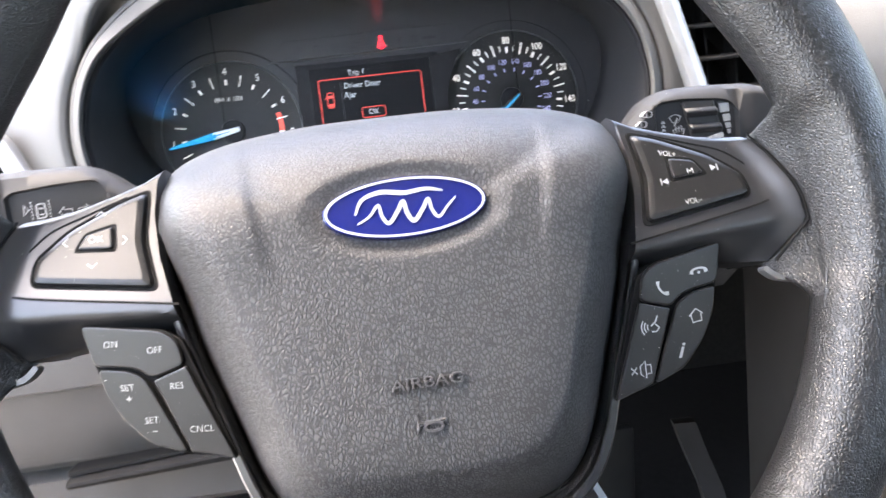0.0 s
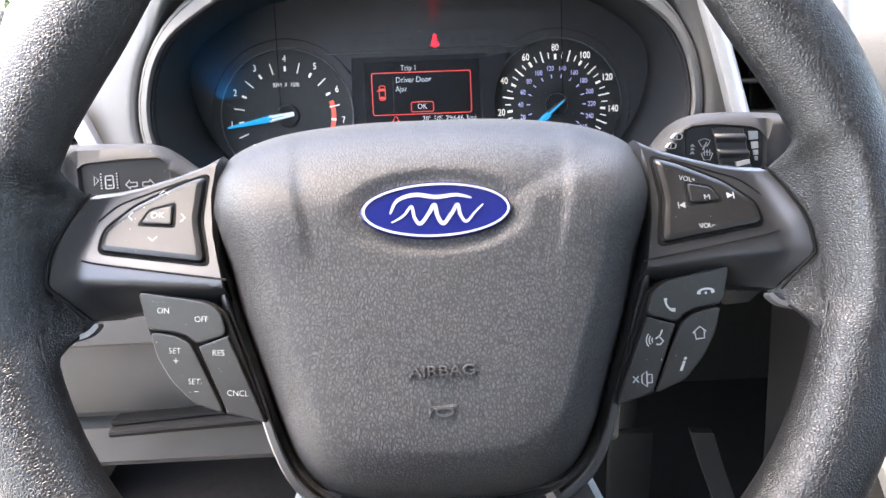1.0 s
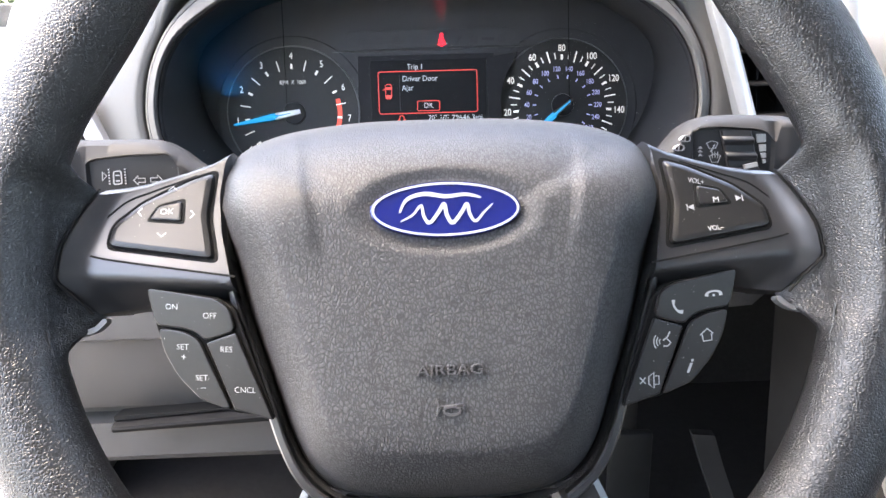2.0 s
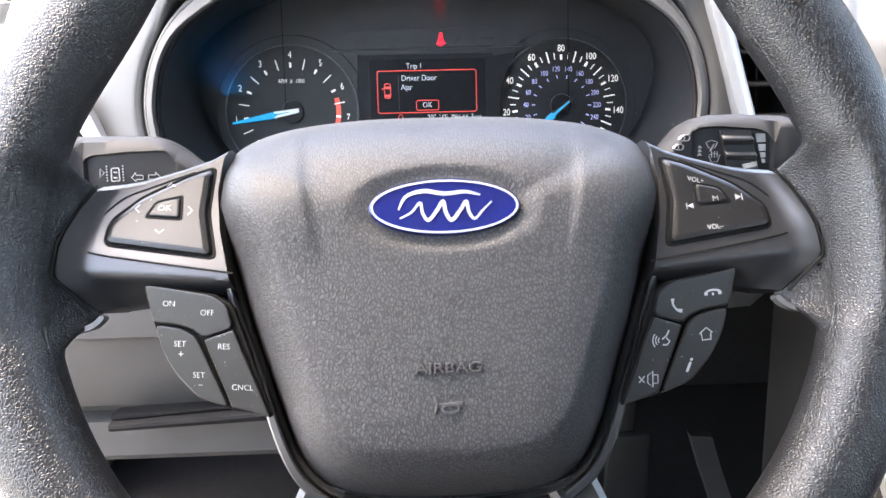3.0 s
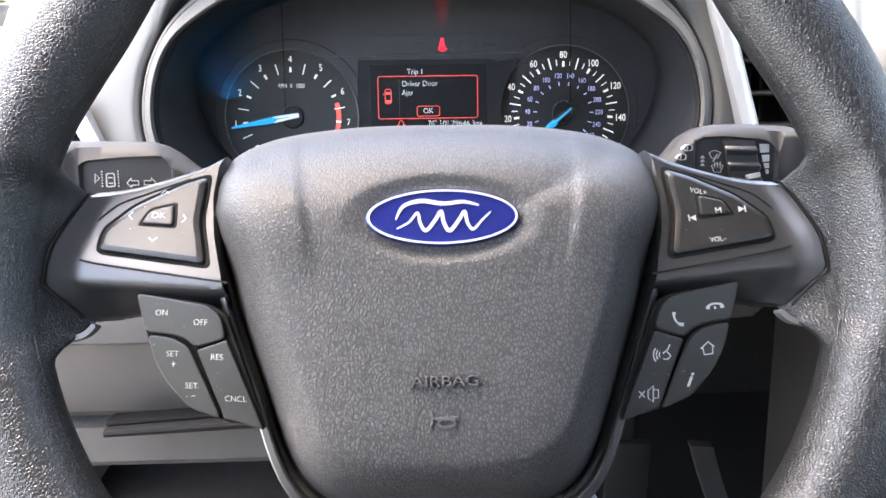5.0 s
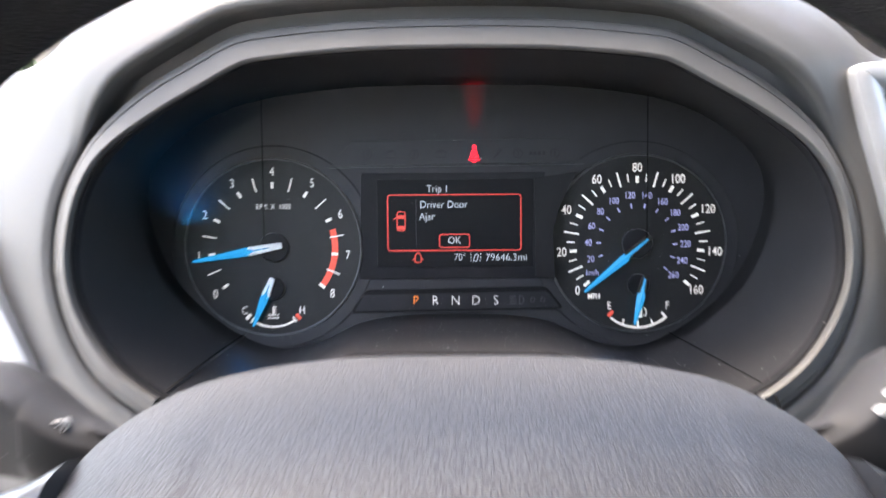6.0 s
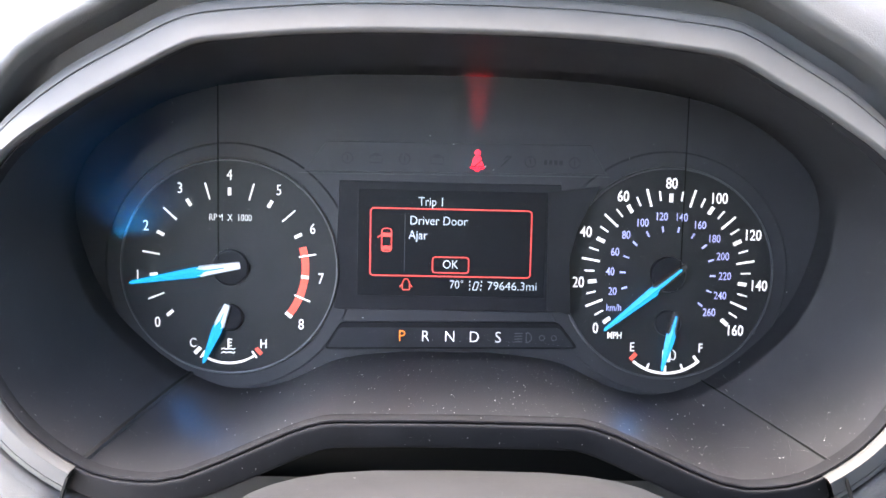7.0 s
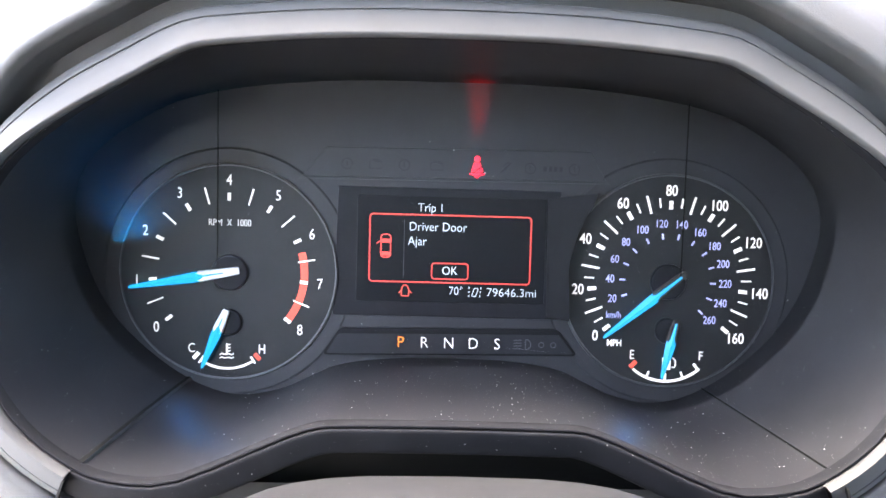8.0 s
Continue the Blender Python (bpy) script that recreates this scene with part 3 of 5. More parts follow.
for text, at, size in (("ON", (-111.5, -19.4), 2.5), ("OFF", (-95.6, -23.6), 2.5), ("SET", (-107.6, -35.8), 2.5), ("+", (-107.4, -40), 3.4), ("SET", (-100.2, -48.6), 2.5), ("\u2013", (-99.6, -52.4), 3.0), ("RES", (-89.3, -37.4), 2.5), ("CNCL", (-82.2, -54), 2.5)):
    words("key_lettering", text, at, size * 0.95, WHITE_PRINT, left_base, 1.15, 0.1, 1.0, -3, lower, bold=-0.05)
# handset, hang-up, voice, mute, home and information marks
L2 = dict(y0=1.1, y1=1.28, lift=lower)
bm = bmesh.new()
hs = smooth([(93.4, -23.6), (93.6, -26.0), (95.4, -28.2), (97.6, -28.6)], 5, False)
stroke(bm, hs, 1, ends=[1.5, 1.5, 1.3, 1.0, .8, .8, .8, .8, .8, .8, .9, 1.1, 1.4, 1.5, 1.5, 1.5], **L2)
part("handset_mark", bm, WHITE_PRINT, right_base)
bm = bmesh.new()
hs = smooth([(108, -22.6), (108.6, -21.1), (111.2, -20.4), (113.8, -20.8), (114.4, -22.2)], 4, False)
stroke(bm, hs, 1, ends=[1.5, 1.6, 1.5, 1.2, .9, .8, .8, .8, .8, .8, .8, .9, 1.1, 1.4, 1.6, 1.6, 1.5], **L2)
bar(bm, (111.2, -22.6), (111.2, -21.6), 1.0, 1.1, 1.28, lift=lower)
part("hangup_mark", bm, WHITE_PRINT, right_base)
bm = bmesh.new()
for r in (1.6, 2.8, 4.0):
    stroke(bm, arc((88.6, -40.4), r, 140, 220, 8), 0.5, **L2)
stroke(bm, [(88.6, -40.0), (90.6, -38.6), (91.6, -36.4)], 0.6, **L2)
stroke(bm, [(90.4, -39.4), (92, -41), (90.6, -42.4), (88.8, -42.2)], 0.6, **L2)
part("voice_mark", bm, WHITE_PRINT, right_base)
bm = bmesh.new()
stroke(bm, [(82.2, -54.6), (82.2, -57.6), (84.4, -59.4), (84.4, -52.8)], 0.5, closed=True, **L2)
stroke(bm, [(84.8, -54.4), (86.6, -54.4), (86.6, -57.8), (84.8, -57.8)], 0.45, **L2)
stroke(bm, [(78.4, -54.8), (80.8, -57.4)], 0.5, **L2)
stroke(bm, [(80.8, -54.8), (78.4, -57.4)], 0.5, **L2)
part("mute_mark", bm, WHITE_PRINT, right_base)
bm = bmesh.new()
stroke(bm, [(105.9, -38.4), (106.4, -41), (110.2, -40.6), (110, -37.9), (110.9, -37.9), (108, -35.8), (105, -38.5)], 0.5, closed=True, **L2)
part("home_mark", bm, WHITE_PRINT, right_base)
words("information_mark", "i", (99.6, -51), 6.0, WHITE_PRINT, right_base, 1.12, 0.12, 1.1, -4, lower, 0.3, 0.15)

# thin frame between the cover and the switches, carried down to the lower spokes
for side in (-1, 1):
    run = smooth([(86.6, -13), (84.0, -22), (74.3, -50), (66.3, -76), (58.5, -91), (47, -101)], 8, False)
    bm = bmesh.new()
    rings = []
    for i, p in enumerate(run):
        t = run[min(len(run) - 1, i + 1)] - run[max(0, i - 1)]
        nr = Vector((-t[1], t[0])).normalized()
        w = -5.2 - 0.03 * -p[1]
        wide = lerp(-p[1], [(10, 3.0), (30, 4.2), (55, 4.0), (110, 4.4)])
        prof = [(0, w - 12), (0, w - 0.8), (0.7, w), (wide - 1, w - 0.6), (wide, w - 2), (wide, w - 16)]
        rings.append([(side * (p[0] + nr[0] * a), -b, p[1] + nr[1] * a) for a, b in prof])
    loft(bm, rings, cap0=True, cap1=True)
    part("inner_frame", bm, SPOKE_TOP, wheel, "satin black frame strip beside the cover")
    # lower spoke
    bm = bmesh.new()
    rings = []
    for i in range(13):
        t = i / 12
        cx, cz = 50 + 30 * t, -96 - 62 * t
        hw = 10 - 2 * t
        rings.append([(side * (cx + a * hw), -(b - 16 + 12 * t), cz + a * hw * 0.35) for a, b in ((-1, -16), (-1, -3), (-0.7, 0), (0.7, 0), (1, -3), (1, -16))])
    loft(bm, rings, cap0=True, cap1=True)
    part("lower_spoke", bm, SPOKE_TOP, wheel, "satin black lower spoke")
    # bright clip under the wing where the leather ends
    bm = bmesh.new()
    cl = smooth(mirror([(139, -23.5), (143.5, -27.5), (151, -29.5)], side), 6, False)
    stroke(bm, cl, 2.0, -12, -6.5, ends=[0.8] + [2.2] * (len(cl) - 2) + [0.8])
    part("trim_clip", bm, CLIP_GREY, wheel, "small silver trim clip")

# ---- instrument cluster ----
cluster = thing("instrument_cluster", CLUSTER, "black instrument cluster with two round gauges and a lit screen", "instrument cluster")
TACH, SPEED = Vector((-109.3, -0.1)), Vector((108.8, 0.7))

PLATE_HALF = [(0, 96), (60, 95), (112, 89), (144, 79), (175, 57), (185, 34), (181, 8), (170, -17), (152, -37), (128, -54), (104, -61.5), (80, -57), (57, -46), (28, -41.5), (0, -41)]
MOUTH_HALF = [(0, 102.5), (50, 101.5), (94, 97.5), (106, 94.5), (122, 86), (146, 72), (171, 52), (184.5, 31), (190.5, 6), (190, -15), (184, -33), (172, -52), (158, -65), (142, -74), (124, -77), (111, -76), (97, -71), (66, -57), (54, -53), (46, -52), (0, -51.5)]


def both(half):
    return half + [(-u, v) for u, v in half[-2:0:-1]]


plate_line = smooth(both(PLATE_HALF), 6)
mouth_line = smooth(both(MOUTH_HALF), 6)


def even(line, n=180, start=90):
    """The closed line as n points by angle round the middle, from the top clockwise."""
    out = []
    c = Vector((0, 15))
    m = len(line)
    for i in range(n):
        a = radians(start - 360 * i / n)
        d = Vector((math.cos(a), math.sin(a)))
        best = None
        for k in range(m):
            p, q = line[k] - c, line[(k + 1) % m] - c
            e = q - p
            den = d[0] * e[1] - d[1] * e[0]
            if abs(den) < 1e-9:
                continue
            t = (p[0] * e[1] - p[1] * e[0]) / den
            s = (p[0] * d[1] - p[1] * d[0]) / den
            if t > 0 and -1e-6 <= s <= 1 + 1e-6 and (best is None or t > best):
                best = t
        out.append(c + d * best)
    return out


MOUTH, BACK = even(mouth_line), even(plate_line)
part("back_plate", slab(bmesh.new(), inset(BACK, -4), -6, 0, 0.3), PLATE_GREY, cluster, "dark grey back plate behind the gauges", sharp=20)
bm = bmesh.new()
rings = []
for t in (0.0, 0.06, 0.2, 0.4, 0.6, 0.8, 0.94, 1.0):
    k = t + 0.06 * math.sin(math.pi * t)
    rings.append([(b[0] + (m[0] - b[0]) * k, -82 * t, b[1] + (m[1] - b[1]) * k) for b, m in zip(BACK, MOUTH)])
loft(bm, rings)
bowl = part("surround", bm, BOWL, cluster, "black moulded surround with dust specks", sharp=50)
# joints across the floor of the surround, from the plate to the lip


def on_bowl(i, t, out=0.0):
    """A point of the surround's wall at the share t of its depth, pushed out of the surface a little."""
    k0 = int(math.floor(i))
    f = i - k0
    q = t + 0.06 * math.sin(math.pi * t)
    pts = []
    for k in (k0, k0 + 1):
        b, m = BACK[k % len(BACK)], MOUTH[k % len(MOUTH)]
        pts.append(b + (m - b) * q)
    p = pts[0].lerp(pts[1], f)
    return Vector((p[0], -82 * t, p[1] + out))


def low_index(line, x):
    """Where the lower half of a line passes x."""
    return min((k for k in range(len(line)) if line[k][1] < 0), key=lambda k: abs(line[k][0] - x))


for side, x0, x1, dark in ((-1, 127, 151.5, 1.3), (1, 131, 154.5, 0.3)):
    i0, i1 = low_index(BACK, side * x0), low_index(MOUTH, side * x1)
    run = [on_bowl(i0 + (i1 - i0) * k / 16, k / 16, 0.7) for k in range(17)]
    # black joint, then a paler line painting the glint on its right edge
    for mat, dx, half in ((GAP_BLACK, 0.0, dark), (JOINT_GLINT, dark + 0.16, 0.16)):
        bm = bmesh.new()
        loft(bm, [[(p.x + dx + a, p.y, p.z + c) for a, c in ((-half, -0.2), (0, 0.1), (half, -0.2), (0, -3.0))] for p in run], cap0=True, cap1=True)
        if mat is GAP_BLACK:
            # the joint runs on across the lip and the frame
            e = run[-1]
            loft(bm, [[(e.x + side * x + a, e.y - y + c, e.z - z) for a, c in ((-0.5, 2), (-0.5, 0), (0.5, 0), (0.5, 2))] for x, y, z in ((0, 1.6, 1.2), (1.0, 6.8, 3.4), (2.2, 8.2, 8), (3.6, 8.2, 13))], cap0=True, cap1=True)
        part("joint_line", bm, mat, bowl)

# dust lying on the floor of the surround, thickest in the middle
DUST = material("dust", (0.68, 0.67, 0.64), 0.9)
rng = random.Random(11)
bm = bmesh.new()
for k in range(560):
    i = low_index(BACK, rng.gauss(30, 70)) + rng.uniform(-0.5, 0.5)
    p = on_bowl(i, rng.uniform(0.03, 0.93), 0.1)
    r = 0.11 + 0.26 * rng.random() ** 3
    turn = rng.uniform(0, 3)
    foot = [bm.verts.new([q * MM for q in (p.x + r * math.cos(turn + a), p.y + r * math.sin(turn + a) * rng.uniform(0.7, 1.3), p.z)]) for a in (0, 1.57, 3.14, 4.71)]
    tip = bm.verts.new([q * MM for q in (p.x, p.y, p.z + r * 0.8)])
    for j in range(4):
        bm.faces.new((foot[j], foot[(j + 1) % 4], tip))
tagged(part("dust_specks", bm, DUST, bowl, "pale dust specks", sharp=20), "pale dust specks lying on the black surround", kind="stuff")

# front frame round the mouth
bm = bmesh.new()
rings = []
for d, y in ((2.0, -78), (1.9, -83.2), (1.5, -84.2), (0.9, -84.2), (0.3, -83.4), (0, -80)):
    rings.append([(p[0], y, p[1]) for p in inset(MOUTH, d)])
loft(bm, rings)
part("inner_lip", bm, LIP, cluster, "black inner lip of the gauge opening", sharp=50)
bm = bmesh.new()


def band(p, d):
    """Width of the frame band: full at the top, narrower at the sides."""
    return d * (0.68 + 0.32 * step(abs(p[1] - 10), 25, 65))


BAND_EDGE = [p + (q - p) * (band(p, 12.0) / 12.0) for p, q in zip(MOUTH, inset(MOUTH, -12.0))]
FRAME_PROFILE = ((0, -78), (0, -86.4), (0.7, -88.8), (1.2, -89.4), (1.6, -89.45), (2.2, -89.5), (7.9, -89.6), (8.2, -89.6), (8.5, -88.9), (8.8, -89.6), (11.4, -89.4), (12.0, -88), (12.0, -60))
LIP_PROFILE = ((0, -78), (0, -83.6), (0.5, -84.6), (1.2, -85.0), (1.8, -85.1), (10.2, -85.6), (11.2, -85.2), (12.0, -83), (12.0, -60))
lip = bmesh.new()
for skin, profile, low_part in ((bm, FRAME_PROFILE, False), (lip, LIP_PROFILE, True)):
    # the band leans back towards its outer edge and overhangs the opening along the top
    rings = []
    for k, (d, y) in enumerate(profile):
        ring = []
        for p, q in zip(MOUTH, BAND_EDGE):
            over = 3.2 * step(p[1], 40, 82) * (1 - d / 12) if k else 0.0
            ring.append((p[0] + (q[0] - p[0]) * (d - over) / 12, y + 0.45 * d, p[1] + (q[1] - p[1]) * (d - over) / 12))
        rings.append(ring)
    loft(skin, rings)
    skin.faces.ensure_lookup_table()
    cut = [f for f in skin.faces if (abs(f.calc_center_median().x) < 0.1515 and f.calc_center_median().z < 0) != low_part]
    bmesh.ops.delete(skin, geom=cut, context='FACES')
part("front_frame", bm, BEZEL, cluster, "satin grey frame round the gauge opening", sharp=50)
part("lower_lip", lip, LIP, cluster, "black lower lip of the gauge opening", sharp=50)

# clear lens just ahead of the dials
bm = bmesh.new()
lens_ring = []
for b, m in zip(BACK, MOUTH):
    t = 0.12 + 0.1 * max(0.0, min(1.0, (b[1] + 62) / 160))
    lens_ring.append((b[0] + (m[0] - b[0]) * t, -82 * t, b[1] + (m[1] - b[1]) * t))
c = bm.verts.new((0, -82 * (0.12 + 0.1 * 0.5) * MM, 17 * MM))
vs = [bm.verts.new([q * MM for q in p]) for p in lens_ring]
for i in range(len(vs)):
    bm.faces.new((c, vs[i], vs[(i + 1) % len(vs)]))
lens = part("clear_lens", bm, LENS, cluster, "clear dusty plastic lens", sharp=179)
lens.visible_shadow = False
for side in (-1, 1):
    part("lens_joint", bar(bmesh.new(), (side * 113.6, 88), (side * 113.4, 4), 0.6, 7.0, 7.4), GAP_BLACK, cluster)


def polar(c, r, a):
    return Vector((c[0] + r * math.cos(radians(a)), c[1] + r * math.sin(radians(a))))


def gauge(name, c, label):
    face = part(name, disc(bmesh.new(), c, 53, 0.2, 1.8, 0.4, 128), DIAL_FACE, cluster, label, sharp=25)
    bm = bmesh.new()
    rings = []
    for i in range(128):
        a = 2.8125 * i
        rings.append([(*[q for q in (polar(c, 53.6 + dr, a)[0], -yy, polar(c, 53.6 + dr, a)[1])],) for dr, yy in ((-1.2, 1.6), (-1.0, 2.3), (-0.5, 2.4), (-0.1, 1.8), (0.0, 0.4))])
    loft(bm, rings + [rings[0]], closed=False)
    bmesh.ops.remove_doubles(bm, verts=bm.verts[:], dist=1e-7)
    part("rim_ring", bm, RING, face, "thin dark grey ring")
    bm = bmesh.new()
    rings = []
    for i in range(128):
        a = 2.8125 * i
        rings.append([(polar(c, r, a)[0], -yy, polar(c, r, a)[1]) for r, yy in ((53.7, 0.1), (53.8, 0.6), (55, 0.7), (60.5, 0.7), (61.5, 0.1))])
    loft(bm, rings + [rings[0]], closed=False)
    bmesh.ops.remove_doubles(bm, verts=bm.verts[:], dist=1e-7)
    part("collar", bm, PLATE_GREY, face, "dark grey outer collar", sharp=12)
    return face


tach = gauge("rev_counter", TACH, "round rev counter face with white figures")
speedo = gauge("speedometer", SPEED, "round speedometer face with white and blue figures")
A0, SWEEP = 218.5, 257.0

# rev counter: figures 0 to 8, thick short marks on the figures and long thin ones between
for i in range(9):
    a = A0 - SWEEP * i / 8
    part("mark", bar(bmesh.new(), polar(TACH, 35.4, a), polar(TACH, 39.2, a), 1.6, 1.8, 2.3), LIT_WHITE, tach)
    words("figure", str(i), polar(TACH, 45.2, a), 5.2, LIT_WHITE, tach, 1.9, 0.2, 0.8)
    if i < 8:
        a -= SWEEP / 16
        part("mark", bar(bmesh.new(), polar(TACH, 34.6, a), polar(TACH, 43.0, a), 0.75, 1.8, 2.35), LIT_WHITE, tach)
part("red_zone", stroke(bmesh.new(), arc(TACH, 37.3, 16.5, -37.2, 40), 3.6, 1.8, 2.15), LIT_RED, tach, "red band of the rev counter")
words("lettering", "RPM  X  1000", TACH + Vector((0.4, 24.4)), 3.4, LIT_WHITE, tach, 1.9, 0.15, 0.76, bold=-0.05)

# speedometer: miles outside, kilometres inside
for i in range(33):
    a = A0 - SWEEP * i / 32
    r0, r1, w = (36.1, 40.3, 1.8) if i % 4 == 0 else (35.1, 44.1, 1.0) if i % 4 == 2 else (37.1, 41.9, 0.75)
    part("mark", bar(bmesh.new(), polar(SPEED, r0, a), polar(SPEED, r1, a), w, 1.8, 2.3), LIT_WHITE, speedo)
    if i % 4 == 0:
        words("figure", str(i * 5), polar(SPEED, 45.2 + (1.4 if 8 <= abs(i - 16) <= 12 and i > 4 else 0), a), 5.3, LIT_WHITE, speedo, 1.9, 0.2, 0.8, bold=0.05)
for k in range(20, 261, 20):
    a = A0 - SWEEP * k / 1.609 / 160
    part("mark", bar(bmesh.new(), polar(SPEED, 21.4, a), polar(SPEED, 24.2, a), 0.8, 1.8, 2.3), LIT_BLUE, speedo)
    words("figure", str(k), polar(SPEED, 29.0, a), 3.9, LIT_BLUE, speedo, 1.9, 0.18, 0.78, bold=0.02)
words("lettering", "km/h", SPEED + Vector((-26.5, -17.4)), 3.4, LIT_BLUE, speedo, 1.9, 0.18, 0.8)
words("lettering", "MPH", SPEED + Vector((-25.6, -31.6)), 3.2, LIT_WHITE, speedo, 1.9, 0.18, 0.82, bold=0.08)

# small gauges in the lower part of each face
TC, FC = TACH + Vector((-0.6, -25)), SPEED + Vector((0.8, -25))
part("arc_line", stroke(bmesh.new(), arc(TC, 23.0, 236, 303, 24), 1.1, 1.8, 2.2), LIT_WHITE, tach)
for a, m in ((228, LIT_WHITE), (236, LIT_WHITE), (305, LIT_WHITE), (312, LIT_RED)):
    part("mark", bar(bmesh.new(), polar(TC, 20.6, a), polar(TC, 24.6, a), 1.9 if m is LIT_RED or a == 228 else 0.8, 1.8, 2.3), m, tach)
words("lettering", "C", TC + Vector((-17.4, -13.2)), 4.6, LIT_WHITE, tach, 1.9, 0.18, 0.8)
words("lettering", "H", TC + Vector((17.4, -13.2)), 4.6, LIT_WHITE, tach, 1.9, 0.18, 0.8)
bm = bmesh.new()
stroke(bm, [TC + Vector((0, -15.5)), TC + Vector((0, -10.6))], 0.7, 1.8, 2.2)
for d in (-11, -12.6, -14.2):
    stroke(bm, [TC + Vector((0, d)), TC + Vector((1.8, d))], 0.5, 1.8, 2.2)
for d in (-15.8, -17.6):
    stroke(bm, [TC + Vector((x, d + 0.4 * math.sin(x * 2.2))) for x in (-3.4, -2.4, -1.2, 0, 1.2, 2.4, 3.4)], 0.55, 1.8, 2.2)
part("thermometer_mark", bm, LIT_WHITE, tach)
part("arc_line", stroke(bmesh.new(), arc(FC, 25.4, 230, 311, 28), 1.3, 1.8, 2.2), LIT_WHITE, speedo)
for a, r0, r1, w, m in ((226, 21.5, 25.8, 2.0, LIT_RED), (248, 22.0, 25.4, 0.9, LIT_WHITE), (270, 21.4, 25.4, 1.2, LIT_WHITE), (291, 22.0, 25.4, 0.9, LIT_WHITE), (311, 21.6, 26.0, 1.3, LIT_WHITE)):
    part("mark", bar(bmesh.new(), polar(FC, r0, a), polar(FC, r1, a), w, 1.8, 2.3), m, speedo)
words("lettering", "E", FC + Vector((-17.2, -12.4)), 4.6, LIT_WHITE, speedo, 1.9, 0.18, 0.8)
words("lettering", "F", FC + Vector((17.6, -12.4)), 4.6, LIT_WHITE, speedo, 1.9, 0.18, 0.8)
bm = bmesh.new()
slab(bm, rounded([FC + Vector(p) for p in ((-1.6, -19.6), (2.6, -19.6), (2.6, -13.4), (-1.6, -13.4))], 0.6), 1.8, 2.2, 0.1)
stroke(bm, [FC + Vector(p) for p in ((3.0, -18), (4.4, -18.4), (5.0, -17), (4.9, -14.8), (3.6, -13.4))], 0.55, 1.8, 2.2)
part("fuel_pump_mark", bm, LIT_WHITE, speedo)


def pointer(c, tail, tip, width, face, cap, root=None):
    """A glowing needle with a silver root over a dark round cap."""
    part("pivot_cap", disc(bmesh.new(), c, cap, 1.8, 4.0, 1.0, 40), GLOSS_BLACK, face)
    tail, tip = Vector(tail), Vector(tip)
    mid = tail.lerp(tip, 0.38)
    d = (tip - tail).normalized()
    q = Vector((-d[1], d[0]))

    def blade(prof, y_low, y_high, y_mid):
        bm = bmesh.new()
        rings = [[p - q * w / 2, p, p + q * w / 2] for p, w in prof]
        loft(bm, [[(a[0], -y_low, a[1]), (b[0], -y_high, b[1]), (e[0], -y_low, e[1]), (b[0], -y_mid, b[1])] for a, b, e in rings], cap0=True, cap1=True)
        return bm

    needle = part("needle", blade([(mid - d * 2.6, width * 0.5), (mid, width * 1.0), (mid + d * 3, width * 0.98), (tip - d * 1.2, width * 0.34), (tip, width * 0.16)], 5.2, 6.5, 4.6), NEEDLE_BLUE, face, "glowing blue needle")
    bm = bmesh.new()
    prof = [(tail, width * 0.62), (tail + d * 1, width * 0.74), (mid - d * 1.0, width * 1.12), (mid + d * 1.6, width * 0.6)]
    loft(bm, [[(*[(p - q * w / 2)[0]], -4.4, (p - q * w / 2)[1]), ((p - q * w / 2.6)[0], -5.7, (p - q * w / 2.6)[1]), ((p + q * w / 2.6)[0], -5.7, (p + q * w / 2.6)[1]), ((p + q * w / 2)[0], -4.4, (p + q * w / 2)[1])] for p, w in prof], cap0=True, cap1=True)
    part("needle_root", bm, root or ROOT_SILVER, needle, "smoked needle root" if root else "silver needle root")
    # the glow runs on through the root as a narrow guide
    wide = 0.46 if root else 0.2
    part("light_guide", blade([(tail.lerp(tip, 0.06 if root else 0.14), width * wide * 0.6), (mid - d * 2, width * wide)], 5.6, 6.1, 5.2), NEEDLE_BLUE, needle)


def glow(name, at, aim, colour, watts, cone):
    """An added spot lamp for the glow seen round a needle tip or a lit symbol."""
    lamp = bpy.data.lights.new(name, 'SPOT')
    lamp.energy, lamp.color, lamp.spot_size, lamp.spot_blend, lamp.shadow_soft_size = watts, colour, radians(cone), 1.0, 0.003
    ob = new(name, lamp)
    p, v = Vector(at) * MM, Vector(aim)
    ob.matrix_basis = CLUSTER @ look(p, p + v)
    return ob


pointer(TACH + Vector((0.6, 0)), (-103.5, 1.2), (-157, -8.2), 5.2, tach, 9.0)
pointer(SPEED + Vector((0, 0)), (117.0, 5.4), (77.0, -27.8), 5.2, speedo, 9.0, SMOKED)
pointer(TC + Vector((0.8, 0.4)), (-109.6, -18.4), (-121.4, -47.4), 5.0, tach, 6.6)
pointer(FC + Vector((0, 0.4)), (113.4, -18.2), (107.0, -47.6), 5.0, speedo, 6.6, SMOKED)

